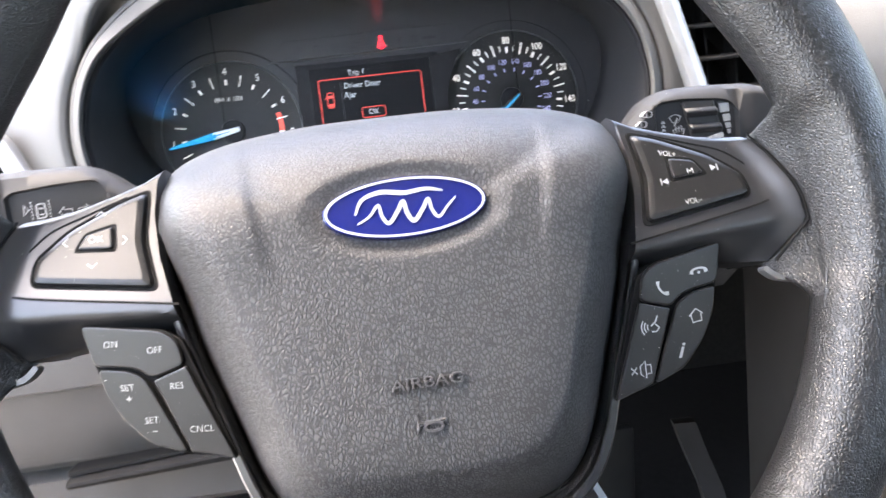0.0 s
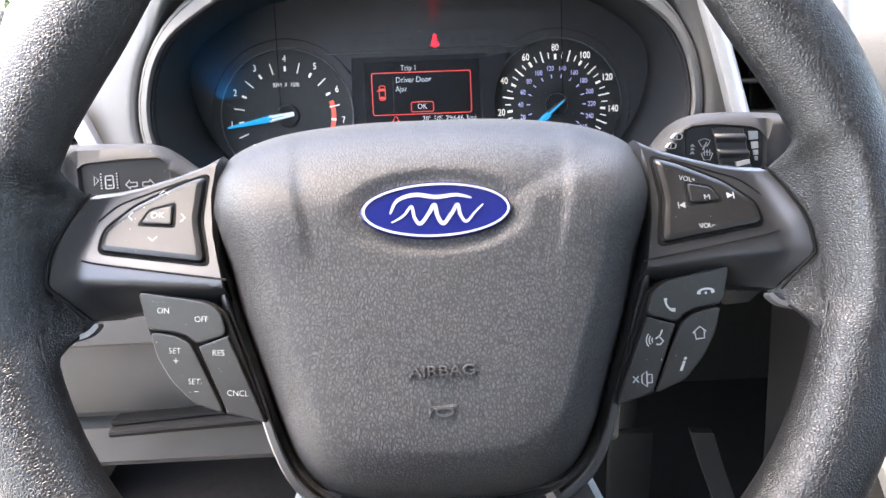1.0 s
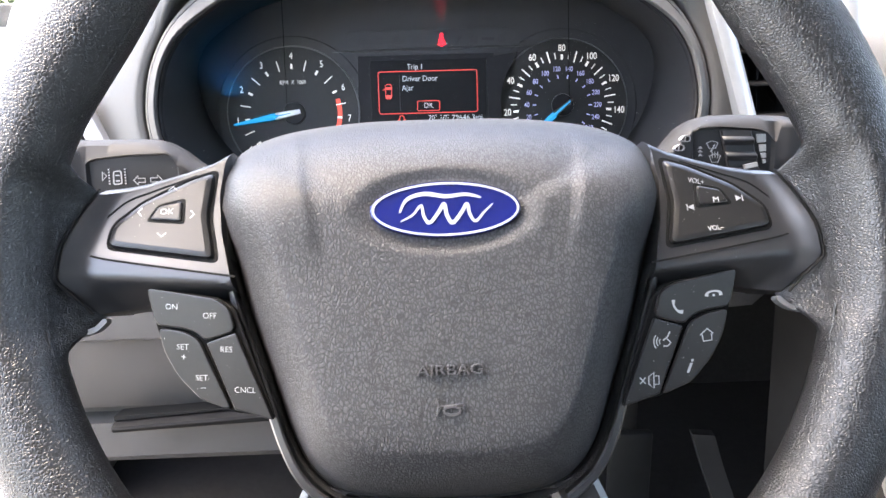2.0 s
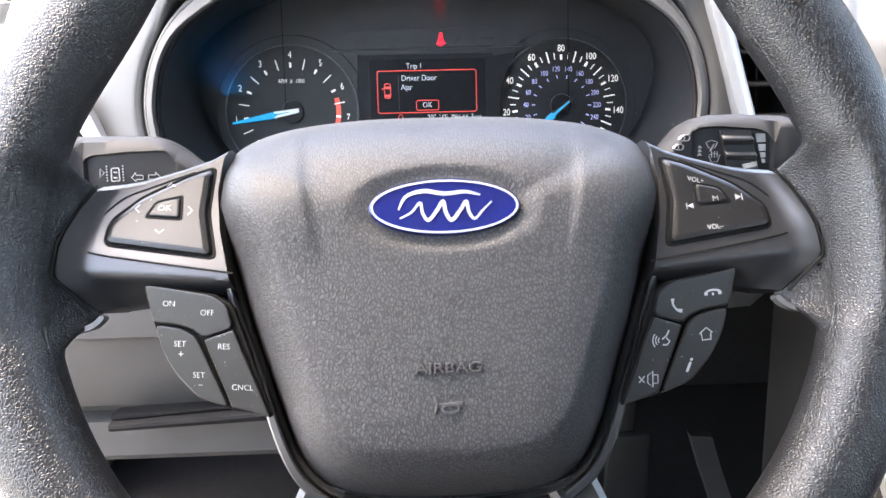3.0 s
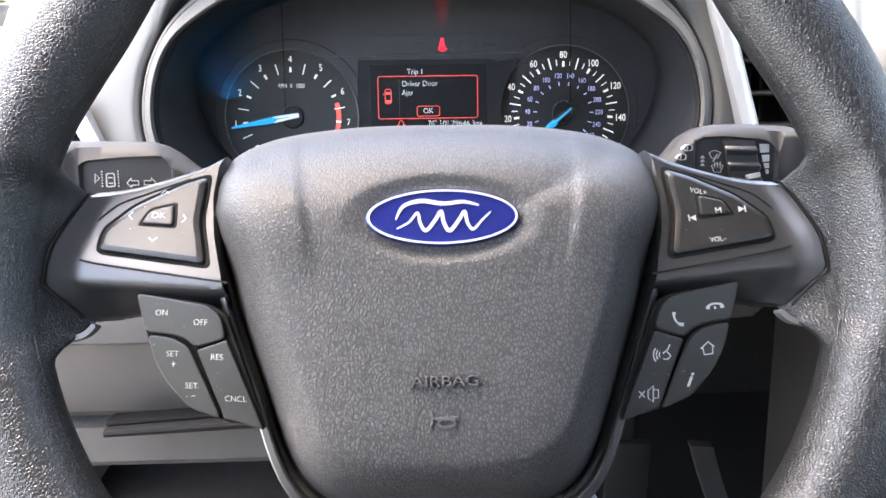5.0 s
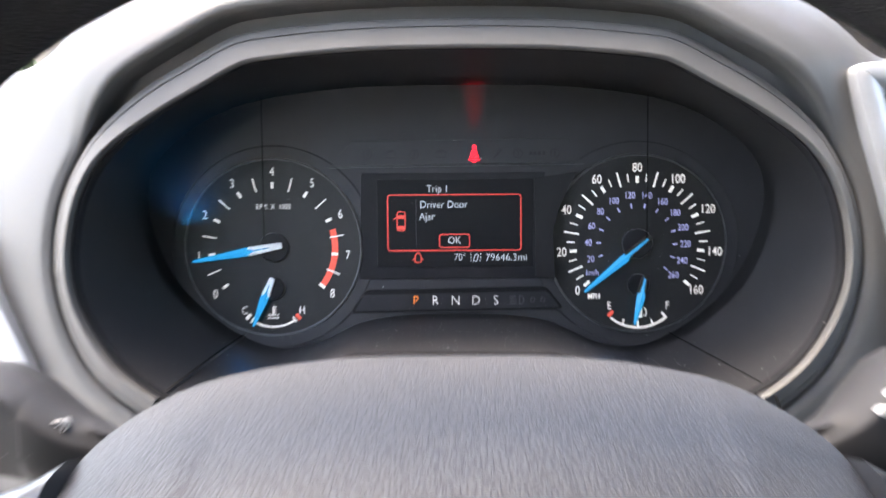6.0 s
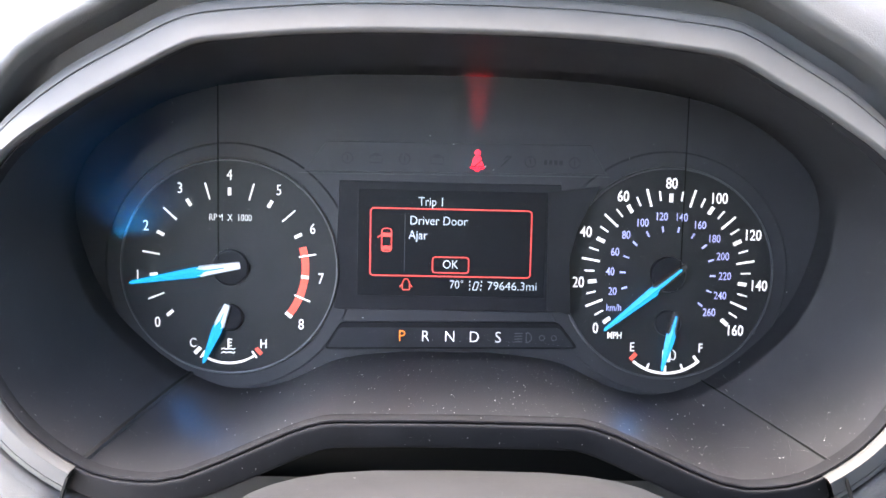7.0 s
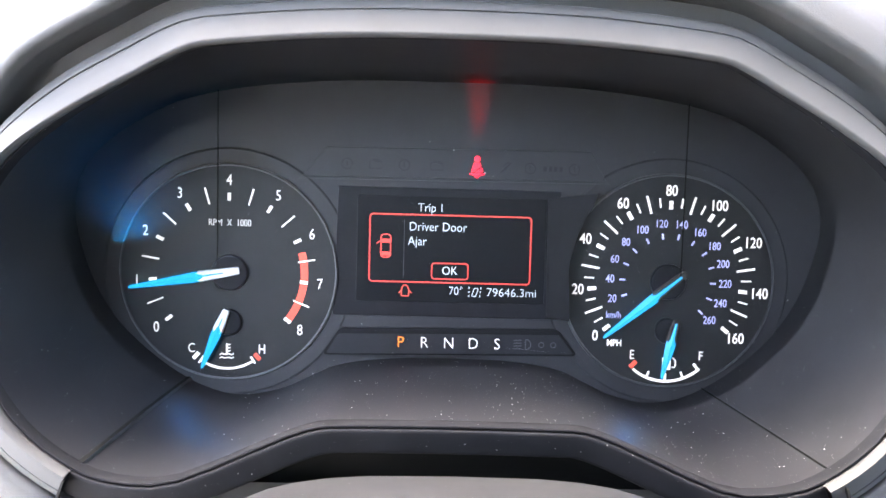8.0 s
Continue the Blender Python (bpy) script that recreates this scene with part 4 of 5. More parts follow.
# middle: recessed screen, side facets, selector strip, warning light
bm = bmesh.new()
slab(bm, [Vector(p) for p in ((-58, -20), (58, -20), (54, 44), (-56, 44))], 0, 1.2, 0.4)
part("screen_surround", bm, GLOSS_BLACK, cluster, "gloss black screen surround", sharp=20)
screen = part("screen", slab(bmesh.new(), rounded([Vector(p) for p in ((-46.5, -12.6), (47, -12.6), (47, 40), (-46.5, 40))], 0.8), 1.2, 1.7, 0.2), LCD, cluster, "lit screen with a red framed door message", sharp=20)
FRAME = rounded([Vector(p) for p in ((-40.2, -2.6), (39.6, -2.6), (39.6, 30.8), (-40.2, 30.8))], 2.0)
part("message_frame", stroke(bmesh.new(), FRAME, 0.65, 1.7, 1.82, True), LCD_RED, screen)
part("button_frame", stroke(bmesh.new(), rounded([Vector(p) for p in ((-9.2, -0.8), (8.8, -0.8), (8.8, 7.0), (-9.2, 7.0))], 1.6), 0.6, 1.7, 1.82, True), LCD_RED, screen)
part("divider_line", bar(bmesh.new(), (-23.2, 28), (-23.2, -0.5), 0.25, 1.7, 1.8), DIM_PRINT, screen)
words("screen_words", "Trip 1", (-10.2, 34.2), 4.3, LCD_TEXT, screen, 1.72, 0.08, 0.86, bold=-0.04)
words("screen_words", "Driver Door", (-6.6, 24.8), 4.4, LCD_TEXT, screen, 1.72, 0.08, 0.88, bold=-0.04)
words("screen_words", "Ajar", (-16.7, 17.6), 4.4, LCD_TEXT, screen, 1.72, 0.08, 0.88, bold=-0.04)
words("screen_words", "OK", (-0.3, 3.2), 4.2, LCD_TEXT, screen, 1.72, 0.08, 0.9, bold=-0.04)
words("screen_words", "70\u00b0", (3.0, -6.8), 4.2, LCD_TEXT, screen, 1.72, 0.08, 0.86, bold=-0.04)
words("screen_words", "79646.3mi", (30.8, -7.1), 4.2, LCD_TEXT, screen, 1.72, 0.08, 1.0, bold=-0.06)
bm = bmesh.new()
for x, s in ((9.6, 0.0), (15.0, 1.0)):
    for k in range(3):
        bar(bm, (x + s * k * 0.2, -9.4 + 2.0 * k), (x + s * (k * 0.2 + 0.1), -8.4 + 2.0 * k), 0.5, 1.7, 1.82)
stroke(bm, rounded([Vector(p) for p in ((11, -9.0), (13, -9.2), (14.2, -5.2), (12.2, -5.0))], 0.5), 0.45, 1.7, 1.82, True)
part("lane_mark", bm, LCD_TEXT, screen)
bm = bmesh.new()
stroke(bm, rounded([Vector(p) for p in ((-34.6, 9.4), (-29.8, 9.4), (-29.8, 20.8), (-34.6, 20.8))], 1.8), 0.6, 1.7, 1.82, True)
for z in (11.2, 17.6):
    bar(bm, (-34.2, z), (-30.2, z), 2.0, 1.7, 1.84)
stroke(bm, [(-34.8, 17.4), (-36.8, 16.2)], 0.6, 1.7, 1.82)
part("car_mark", bm, LCD_RED, screen, "red outline of a car with an open door")
bm = bmesh.new()
stroke(bm, rounded([Vector(p) for p in ((-24.0, -9.6), (-20.4, -9.6), (-20.4, -6.2), (-21.4, -4.2), (-23.0, -4.2), (-24.0, -6.2))], 0.6), 0.5, 1.7, 1.82, True)
stroke(bm, [(-24.2, -7.0), (-25.4, -8.2)], 0.5, 1.7, 1.82)
stroke(bm, [(-20.2, -7.0), (-19.0, -8.2)], 0.5, 1.7, 1.82)
part("door_mark", bm, LIT_RED, screen)

bm = bmesh.new()
vs = [bm.verts.new([q * MM for q in p]) for p in ((47.6, -1.8, 40.4), (72.5, -3.4, 43.8), (62, -8, 24), (57.6, -9, 8), (59, -9, -19.5), (48.6, -1.8, -18.5))]
bm.faces.new(vs)
ex = bmesh.ops.extrude_face_region(bm, geom=bm.faces[:])
for v in ex["geom"]:
    if isinstance(v, bmesh.types.BMVert):
        v.co.y = 0
part("facet", bm, FACET, cluster, "grey facet beside the screen", sharp=20)
STRIP = [Vector(p) for p in ((-62.5, -39.6), (64.5, -37.6), (54.4, -25), (-54, -26.6))]
part("strip_recess", slab(bmesh.new(), inset(rounded(STRIP, 2.5), -0.4), 0, 2.7, 0.4), FACET, cluster, "black recess of the selector strip", sharp=20)
strip = part("selector_strip", slab(bmesh.new(), rounded([STRIP[0] + Vector((1.6, 0.5)), STRIP[1] + Vector((-1.6, 0.5)), STRIP[2] + Vector((0.8, -2.3)), STRIP[3] + Vector((-0.8, -2.3))], 1.6), 2.0, 2.75, 0.2), PLATE, cluster, "selector display strip with P lit amber", sharp=20)
for ch, x, m in (("P", -23.8, LIT_AMBER), ("R", -12.0, LIT_WHITE), ("N", 0.2, LIT_WHITE), ("D", 12.4, LIT_WHITE), ("S", 24.4, LIT_WHITE)):
    words("selector_letter", ch, (x, -32.9), 5.6, m, strip, 2.75, 0.1, 0.92, bold=-0.12)
bm = bmesh.new()
stroke(bm, arc((38.6, -32.6), 2.6, 90, -90, 12) + [Vector((38.6, -30.0))], 0.5, 2.75, 2.85)
for k in range(4):
    bar(bm, (32.6, -30.6 - 1.4 * k), (36.6, -30.4 - 1.4 * k), 0.5, 2.75, 2.85)
for x in (46.5, 52.5):
    stroke(bm, arc((x, -32.6), 1.3, 0, 360, 12), 0.4, 2.75, 2.85)
part("lamp_marks", bm, DIM_PRINT, strip, "unlit lamp symbols")
part("warning_strip", slab(bmesh.new(), [Vector(p) for p in ((-74, 48.2), (76, 49.6), (68, 64), (-62, 63))], 0, 0.9, 0.3), PLATE_GREY, cluster, "dark grey strip for warning lights", sharp=20)
part("ledge", bar(bmesh.new(), (-76, 47.4), (78, 48.6), 0.5, 0, 1.6), FLARE, cluster)
# lit figure with a belt across it, and the unlit symbols beside it
bm = bmesh.new()
disc(bm, (11.9, 59.0), 1.5, 0.9, 1.3, 0.1, 20)
slab(bm, rounded([Vector(p) for p in ((8.9, 52.6), (10.3, 57.2), (13.3, 57.2), (13.9, 55.6), (10.0, 52.4))], 0.5), 0.9, 1.3, 0.1)
slab(bm, rounded([Vector(p) for p in ((11.0, 52.2), (14.2, 54.9), (15.0, 52.6))], 0.4), 0.9, 1.3, 0.1)
slab(bm, rounded([Vector(p) for p in ((8.0, 51.9), (15.8, 51.9), (15.2, 51.1), (13.4, 50.9), (12.6, 49.7), (11.2, 49.7), (10.4, 50.9), (8.6, 51.1))], 0.3), 0.9, 1.3, 0.1)
part("warning_light", bm, WARN_RED, cluster, "lit red seat belt warning light")
for x, kind in ((-52, 0), (-38, 1), (-24, 2), (-8, 1), (26, 3), (38, 0), (49, 4), (60, 2)):
    bm = bmesh.new()
    if kind in (0, 2):
        stroke(bm, arc((x, 55), 2.6, 0, 360, 16)[:-1], 0.6, 0.9, 1.1, True)
        bar(bm, (x, 53.8), (x, 56.4), 0.7, 0.9, 1.1)
    elif kind == 1:
        stroke(bm, [(x - 3, 53), (x + 3, 53), (x + 3, 56.4), (x - 3, 56.4)], 0.6, 0.9, 1.1, True)
        bar(bm, (x - 1.6, 57.2), (x + 1.6, 57.2), 0.8, 0.9, 1.1)
    elif kind == 3:
        stroke(bm, [(x - 2.6, 52.4), (x + 2.6, 57.6)], 0.8, 0.9, 1.1)
        stroke(bm, arc((x + 1.2, 55.6), 2.0, 60, 240, 10), 0.6, 0.9, 1.1)
    else:
        for k in range(4):
            bar(bm, (x - 4.4 + 2.6 * k, 55), (x - 2.6 + 2.6 * k, 55), 2.4, 0.9, 1.1)
    part("unlit_symbol", bm, UNLIT, cluster)
# added spots; the strong blue one and the red one imitate reflections
glow("needle_glow", (-160, -20, 16), (0.1, 0.55, 0.9), (0.0, 0.33, 1.0), 0.003, 130)
glow("needle_glow", (-122, -16, -47), (0.0, -0.5, -1), (0.0, 0.3, 1.0), 0.0002, 150)
glow("needle_glow", (100, -18, -44), (-0.2, -0.6, -1), (0.0, 0.3, 1.0), 0.0004, 150)
glow("warning_glow", (11.9, -5.5, 61.5), (0, 0.16, 1), (1.0, 0.01, 0.03), 0.014, 28)

# ---- dashboard ----
dash = thing("dashboard", CLUSTER, "grey grained dashboard with a hooded gauge cowl", "dashboard")
OUTER = inset(BAND_EDGE, -0.4)
HOOD = [(0.0, -74), (7.6, -75), (8.0, -86), (8.6, -90), (10.2, -92.5), (13, -92.5), (19, -88), (28, -74), (37, -46), (43, -10), (47, 60), (50, 160)]
SIDE = [(0.0, -60), (0.5, -76), (0.9, -80), (1.4, -82), (2.4, -83), (4, -83.4), (9, -83.4), (26, -78), (48, -69), (80, -55), (110, -40), (140, -10)]
BASE_P = [(0.0, -60), (0.2, -52), (0.5, -42), (1.2, -32), (2.5, -26), (6, -22), (16, -20), (28, -20), (45, -20), (65, -20), (78, -20), (90, -20)]
HOOD, SIDE, BASE_P = ([tuple(p) for p in smooth(q[:5], 2, False)] + [tuple(p) for p in smooth(q[5:], 8, False)] for q in (HOOD, SIDE, BASE_P))
rings = [[] for _ in HOOD]
for i, p in enumerate(OUTER):
    t = OUTER[(i + 1) % len(OUTER)] - OUTER[i - 1]
    nr = Vector((-t[1], t[0])).normalized()
    if nr.dot(p - Vector((0, 15))) < 0:
        nr = -nr
    up = step(p[1], 48, 82)
    dn = step(150 - abs(p[0]), 0, 12) * step(-p[1], 40, 60)
    # fan the normals out smoothly so that the far rings do not cross
    fan = (p - Vector((0, -20 if p[1] > 0 else 40))).normalized()
    wide = 1 + 1.1 * step(abs(p[0]), 60, 150)
    for k, (h, s, b) in enumerate(zip(HOOD, SIDE, BASE_P)):
        d = (h[0] + max(0.0, h[0] - 13) * (wide - 1)) * up + (1 - up) * (s[0] * (1 - dn) + b[0] * dn)
        y = h[1] * up + (1 - up) * (s[1] * (1 - dn) + b[1] * dn)
        mixn = nr.lerp(fan, step(d, 6, 40)).normalized()
        q = p + mixn * d
        rings[k].append((q[0], y, q[1]))
VENTS = ([(188, 90), (300, 96), (312, -60), (228, -56)], [(-206, -66), (-350, -70), (-330, 34), (-242, 10)])


def open_vents(bm):
    """Cuts the vent openings through a dashboard skin."""
    gone = []
    for f in bm.faces:
        c = f.calc_center_median() / MM
        for v in VENTS:
            area = sum(v[i - 1][0] * v[i][1] - v[i][0] * v[i - 1][1] for i in range(4))
            if c.y < 60 and all(((v[i][0] - v[i - 1][0]) * (c.z - v[i - 1][1]) - (v[i][1] - v[i - 1][1]) * (c.x - v[i - 1][0])) * area / abs(area) > 400 for i in range(4)):
                gone.append(f)
    bmesh.ops.delete(bm, geom=list(set(gone)), context='FACES')


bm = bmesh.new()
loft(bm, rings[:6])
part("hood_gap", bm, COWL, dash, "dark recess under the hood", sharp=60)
bm = bmesh.new()
loft(bm, rings[5:])
open_vents(bm)
# the skin above the column is coloured black to stand for its shade
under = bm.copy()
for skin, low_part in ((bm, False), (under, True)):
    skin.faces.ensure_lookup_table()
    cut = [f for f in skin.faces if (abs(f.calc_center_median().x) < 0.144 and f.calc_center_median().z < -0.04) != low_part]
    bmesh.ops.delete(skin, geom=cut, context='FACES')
part("column_shade", under, GAP_BLACK, dash, "cowl skin blackened as the shade over the steering column", sharp=60)
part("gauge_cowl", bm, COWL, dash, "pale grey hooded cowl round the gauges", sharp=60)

# dashboard top and face, one broad shell
bm = bmesh.new()
rings = []
for i in range(121):
    x = -560 + 1780 * i / 120
    hump = 22 * math.exp(-((x - 0) / 210) ** 2)
    crown = 78 + hump * 0.8 + 12 * math.exp(-((x - 380) / 200) ** 2)
    prof = [(-20, -120), (-44, -60), (-52, -10), (-46, 34), (-28, 60), (10, crown - 4), (80, crown + 6), (240, crown + 14), (480, crown - 10), (760, crown - 60), (760, crown - 200)]
    if -215 < x < 215:
        prof = [(20, -100), (20, -60), (20, -10), (20, 34), (26, 60), (40, crown - 4), (90, crown + 6)] + prof[7:]
    rings.append([(x, y, z) for y, z in prof])
loft(bm, rings, closed=False)
open_vents(bm)
part("dash_shell", bm, DASH, dash, "grey grained dashboard top and face", sharp=50)

# lower panel over the driver's knees, with its pull slot
bm = bmesh.new()
rings = []
for i in range(19):
    x = -400 + 560 * i / 18
    rings.append([(x, y, z) for y, z in ((-30, -95), (-42, -118), (-40, -168), (-38.5, -173), (-32, -175), (-30, -178), (-22, -200), (0, -236), (4, -240), (22, -243), (24, -250), (6, -255), (8, -262), (15, -288), (22, -293), (27, -296), (40, -294), (150, -284))])
loft(bm, rings, closed=False)
part("knee_panel", bm, DASH_DARK, dash, "dark grey lower dashboard panel with a pull slot", sharp=28)
bm = bmesh.new()
slab(bm, rounded([Vector(p) for p in ((-152, -254), (-60, -252), (-60, -330), (-128, -330), (-134, -292)) ], 6), -30, 6, 2)
bmesh.ops.transform(bm, matrix=pose(0, 0.02, 0, 8), verts=bm.verts[:])
part("column_panel", bm, LOWER_DARK, dash, "dark lower panel under the column", sharp=28)

bm = bmesh.new()
rings = []
for i in range(25):
    t = i / 24
    x = -262 + 150 * t
    open_ = 0.25 + 0.75 * (1 - step(t, 0.0, 0.35))
    z = -243 + 8 * t
    rings.append([(x, y, zz) for y, zz in ((-16, z + 1), (-26 + 8 * open_, z), (-30, z - 1.2), (-33, z - 2.6), (-33.4, z - 5), (-30, z - 8 - 2 * t), (-6, z - 12))])
loft(bm, rings, cap0=True, cap1=True)
pull = part("finger_pull", bm, LOWER_DARK, dash, "dark moulded finger pull", sharp=45)
part("pull_slot", bar(bmesh.new(), (-262, -240.5), (-150, -234.5), 3.6, 6, 26.5, 0.3), GAP_BLACK, pull)

# steering column shroud
column = thing("column_shroud", CLUSTER, "dark grey plastic steering column shroud", "column shroud")
for name, k0, k1 in (("upper_shell", 0, 20), ("lower_shell", 20, 40)):
    bm = bmesh.new()
    rings = []
    for y, rx, zt, zb in ((-262, 62, -60, -118), (-254, 72, -54, -124), (-235, 78, -51, -128), (-190, 84, -51, -134), (-150, 88, -53, -138), (-118, 90, -58, -142), (-98, 90, -69, -144), (-90, 88, -84, -146)):
        ring = []
        for k in range(k0, k1 + 1):
            a = 2 * math.pi * k / 40
            ca, sa = math.cos(a), math.sin(a)
            gap = -0.5 if k1 == 40 else 0.5
            ring.append((rx * math.copysign(abs(ca) ** 0.6, ca), y, (zt + zb) / 2 + gap + (zt - zb) / 2 * math.copysign(abs(sa) ** 0.7, sa)))
        rings.append(ring)
    loft(bm, rings, closed=False)
    for y_end in (rings[0], rings[-1]):
        bm.faces.new([bm.verts.new([c * MM for c in p]) for p in y_end])
    bmesh.ops.remove_doubles(bm, verts=bm.verts[:], dist=1e-6)
    part(name, bm, STALK, column, sharp=40)

# ---- stalks ----


def stalk(name, side, label, top, panel, low, tip):
    """A broad paddle: top line, sunk front panel (its top line) and bottom line by distance from the column."""
    ob = thing(name, CLUSTER, label, "stalk")
    bm = bmesh.new()
    rings = []
    p0, p1 = panel[0][0], panel[-1][0]
    us = sorted({66 + 2.2 * i for i in range(int((tip - 66) / 2.2))} | {p0 - 0.8, p0 + 0.4, p1 - 0.6, p1 + 0.8, tip - 4, tip - 2, tip - 0.8, tip})
    for u in us:
        t, z1 = lerp(u, top), lerp(u, low)
        end = 1 - step(u, tip - 9, tip + 1) ** 2
        stem = step(u, 92, 132)
        c = (t + z1) / 2
        t, z1 = c + (t - c) * end, c + (z1 - c) * end
        yf = -236 - 2.0 * step(u, p1 + 2, p1 + 8) + 10 * (1 - stem) + 9 * (1 - end)
        sunk = 1.8 * step(u, p0 - 0.6, p0 + 0.4) * (1 - step(u, p1 - 0.6, p1 + 0.6))
        p = min(lerp(u, panel), t - 3.5) if p0 - 2 < u < p1 + 2 else t - 7 * end
        yb = -222 + 14 * stem
        prof = [(yb, z1 + 4), (yb, t - 4), (yb - 4, t - 0.6), (-222 - 1 * stem, t), (-228, t - 1.0 * end), (yf + 2.6, t - 3.4 * end), (yf + 0.5, p + 1.6 * end), (yf, p + 0.6 * end), (yf + sunk, p - 0.3 * end), (yf + sunk + 0.4, (p + z1) / 2), (yf + sunk + 2, z1 + 6 * end), (yf + 6, z1 + 1 * end), (yf + 12, z1)]
        rings.append([(side * u, max(y, yf) if k > 4 else y, z) for k, (y, z) in enumerate(prof)])
    loft(bm, rings, cap0=True, cap1=True)
    part("body", bm, STALK, ob, "satin dark grey moulded stalk", sharp=42)
    return ob


left_stalk = stalk("turn_signal_stalk", -1, "dark grey turn signal stalk with printed symbols",
                   [(66, -52), (100, -49), (118, -42.5), (124.8, -38.4), (133, -32), (139.5, -28), (144.5, -26.5), (168, -25.8), (191, -25.6), (200, -27.3)],
                   [(132, -41), (134.4, -36.4), (137, -34.5), (155, -34.8), (173.4, -36.2), (176.3, -37.5), (177, -39)],
                   [(66, -72), (120, -64), (140, -60), (200, -58)], 208)
right_stalk = stalk("wiper_stalk", 1, "dark grey wiper stalk with ribbed ring and printed symbols",
                    [(66, -52), (100, -48), (112, -44), (119.5, -38.5), (124, -33.6), (130, -27.6), (137.7, -23.4), (145, -22.2), (160, -22), (185, -23.4), (194, -26)],
                    [(133, -31.5), (136, -29.6), (147, -29.1), (166, -30.8), (170, -32), (173.4, -34.4), (174.6, -38)],
                    [(66, -72), (120, -66), (140, -62), (180, -60), (200, -58)], 203)
F = dict(y0=234.0, y1=234.45)
bm = bmesh.new()
stroke(bm, [(-170.2, -42.4), (-170.5, -46.9), (-168.3, -44.6)], 0.5, closed=True, **F)
part("triangle_mark", bm, GREY_PRINT, left_stalk)
bm = bmesh.new()
stroke(bm, rounded([Vector(p) for p in ((-164.9, -49.0), (-160.7, -48.6), (-160.9, -42.2), (-164.7, -42.4))], 1), 0.6, closed=True, **F)
for z in (-44.4, -47.2):
    bar(bm, (-163.8, z), (-161.8, z), 0.7, 234.0, 234.45)
for x in (-167.0, -158.9):
    for k in range(6):
        bar(bm, (x, -49 + 1.45 * k), (x, -48.2 + 1.45 * k), 0.6, 234.0, 234.45)
part("lane_mark", bm, GREY_PRINT, left_stalk)
for m, d in ((-151.6, -1), (-143.6, 1)):
    bm = bmesh.new()
    stroke(bm, [(m + 3.2 * d, -47.2), (m + 0.9 * d, -44.9), (m + 0.9 * d, -46.2), (m - 2.6 * d, -46.2), (m - 2.6 * d, -48.3), (m + 0.9 * d, -48.3), (m + 0.9 * d, -49.5)], 0.5, closed=True, **F)
    part("signal_mark", bm, GREY_PRINT, left_stalk)

for x, z in ((-120.4, -43.2),):
    bm = bmesh.new()
    stroke(bm, arc((x, z), 1.7, 90, -90, 8) + [Vector((x, z + 1.7))], 0.4, 229, 231.6)
    for k in range(3):
        bar(bm, (x - 3.2, z + 1.2 - 1.2 * k), (x - 1.0, z + 1.2 - 1.2 * k), 0.35, 229, 231.6)
    part("lamp_mark", bm, GREY_PRINT, left_stalk)

# ribbed turning ring, slanted with the stalk
bm = bmesh.new()
rings = []
for i in range(43):
    t = i / 42
    z = -30.6 - 24 * t
    x0, x1 = 146.8 + 5.4 * t, 163.0 + 5.0 * t
    y = -236.4 - 1.9 * max(0.0, math.sin(2 * math.pi * (t * 3.0 + 0.62))) ** 0.8
    rings.append([(x0, -230, z), (x0, y + 0.8, z), (x0 + 0.8, y, z), (x1 - 0.8, y, z - 0.4), (x1, y + 0.8, z - 0.4), (x1, -230, z - 0.4)])
loft(bm, rings, cap0=True, cap1=True)
ring = part("ribbed_ring", bm, SATIN, right_stalk, "ribbed turning ring", sharp=40)
part("ring_mark", bar(bmesh.new(), (158.4, -49.6), (165.0, -48.3), 2.2, 236, 239.2), GREY_PRINT, ring, "pale index bar")
for x0, z0, x1, z1 in ((165.9, -32.8, 171.2, -37.1), (167.5, -38.3, 171.4, -41.7), (168.6, -42.6, 171.4, -45.1), (169.4, -45.9, 171.2, -47.9)):
    part("speed_bar", slab(bmesh.new(), [Vector(p) for p in ((x0 + 0.6, z1 - 0.2), (x1, z1), (x1 - 0.2, z0), (x0, z0))], 233.6, 234.8, 0.1), GREY_PRINT, right_stalk, "pale grey stepped bar")
bm = bmesh.new()
for k in range(3):
    bar(bm, (136.9, -43.4 + 1.9 * k), (136.9, -42.0 + 1.9 * k), 2.4, 234.0, 234.5, 0.1)
part("arrow_marks", bm, GREY_PRINT, right_stalk)
bm = bmesh.new()
stroke(bm, smooth([(140.2, -36.8), (143.2, -35.8), (146.2, -36.8)], 4, False), 0.36, **F)
stroke(bm, [(140.2, -36.8), (141.6, -39.6), (144.8, -39.6), (146.2, -36.8)], 0.36, **F)
stroke(bm, [(142.4, -41.4), (144.4, -37.6)], 0.6, **F)
part("wiper_mark", bm, GREY_PRINT, right_stalk)
bm = bmesh.new()
stroke(bm, [(141.6, -43.4), (143.0, -46.8), (146.2, -46.8), (147.6, -43.4), (144.6, -42.4)], 0.36, closed=True, **F)
for x in (143.2, 144.6, 146):
    stroke(bm, [(x, -41.4), (x + 0.1, -44.6)], 0.3, **F)
part("washer_mark", bm, GREY_PRINT, right_stalk)
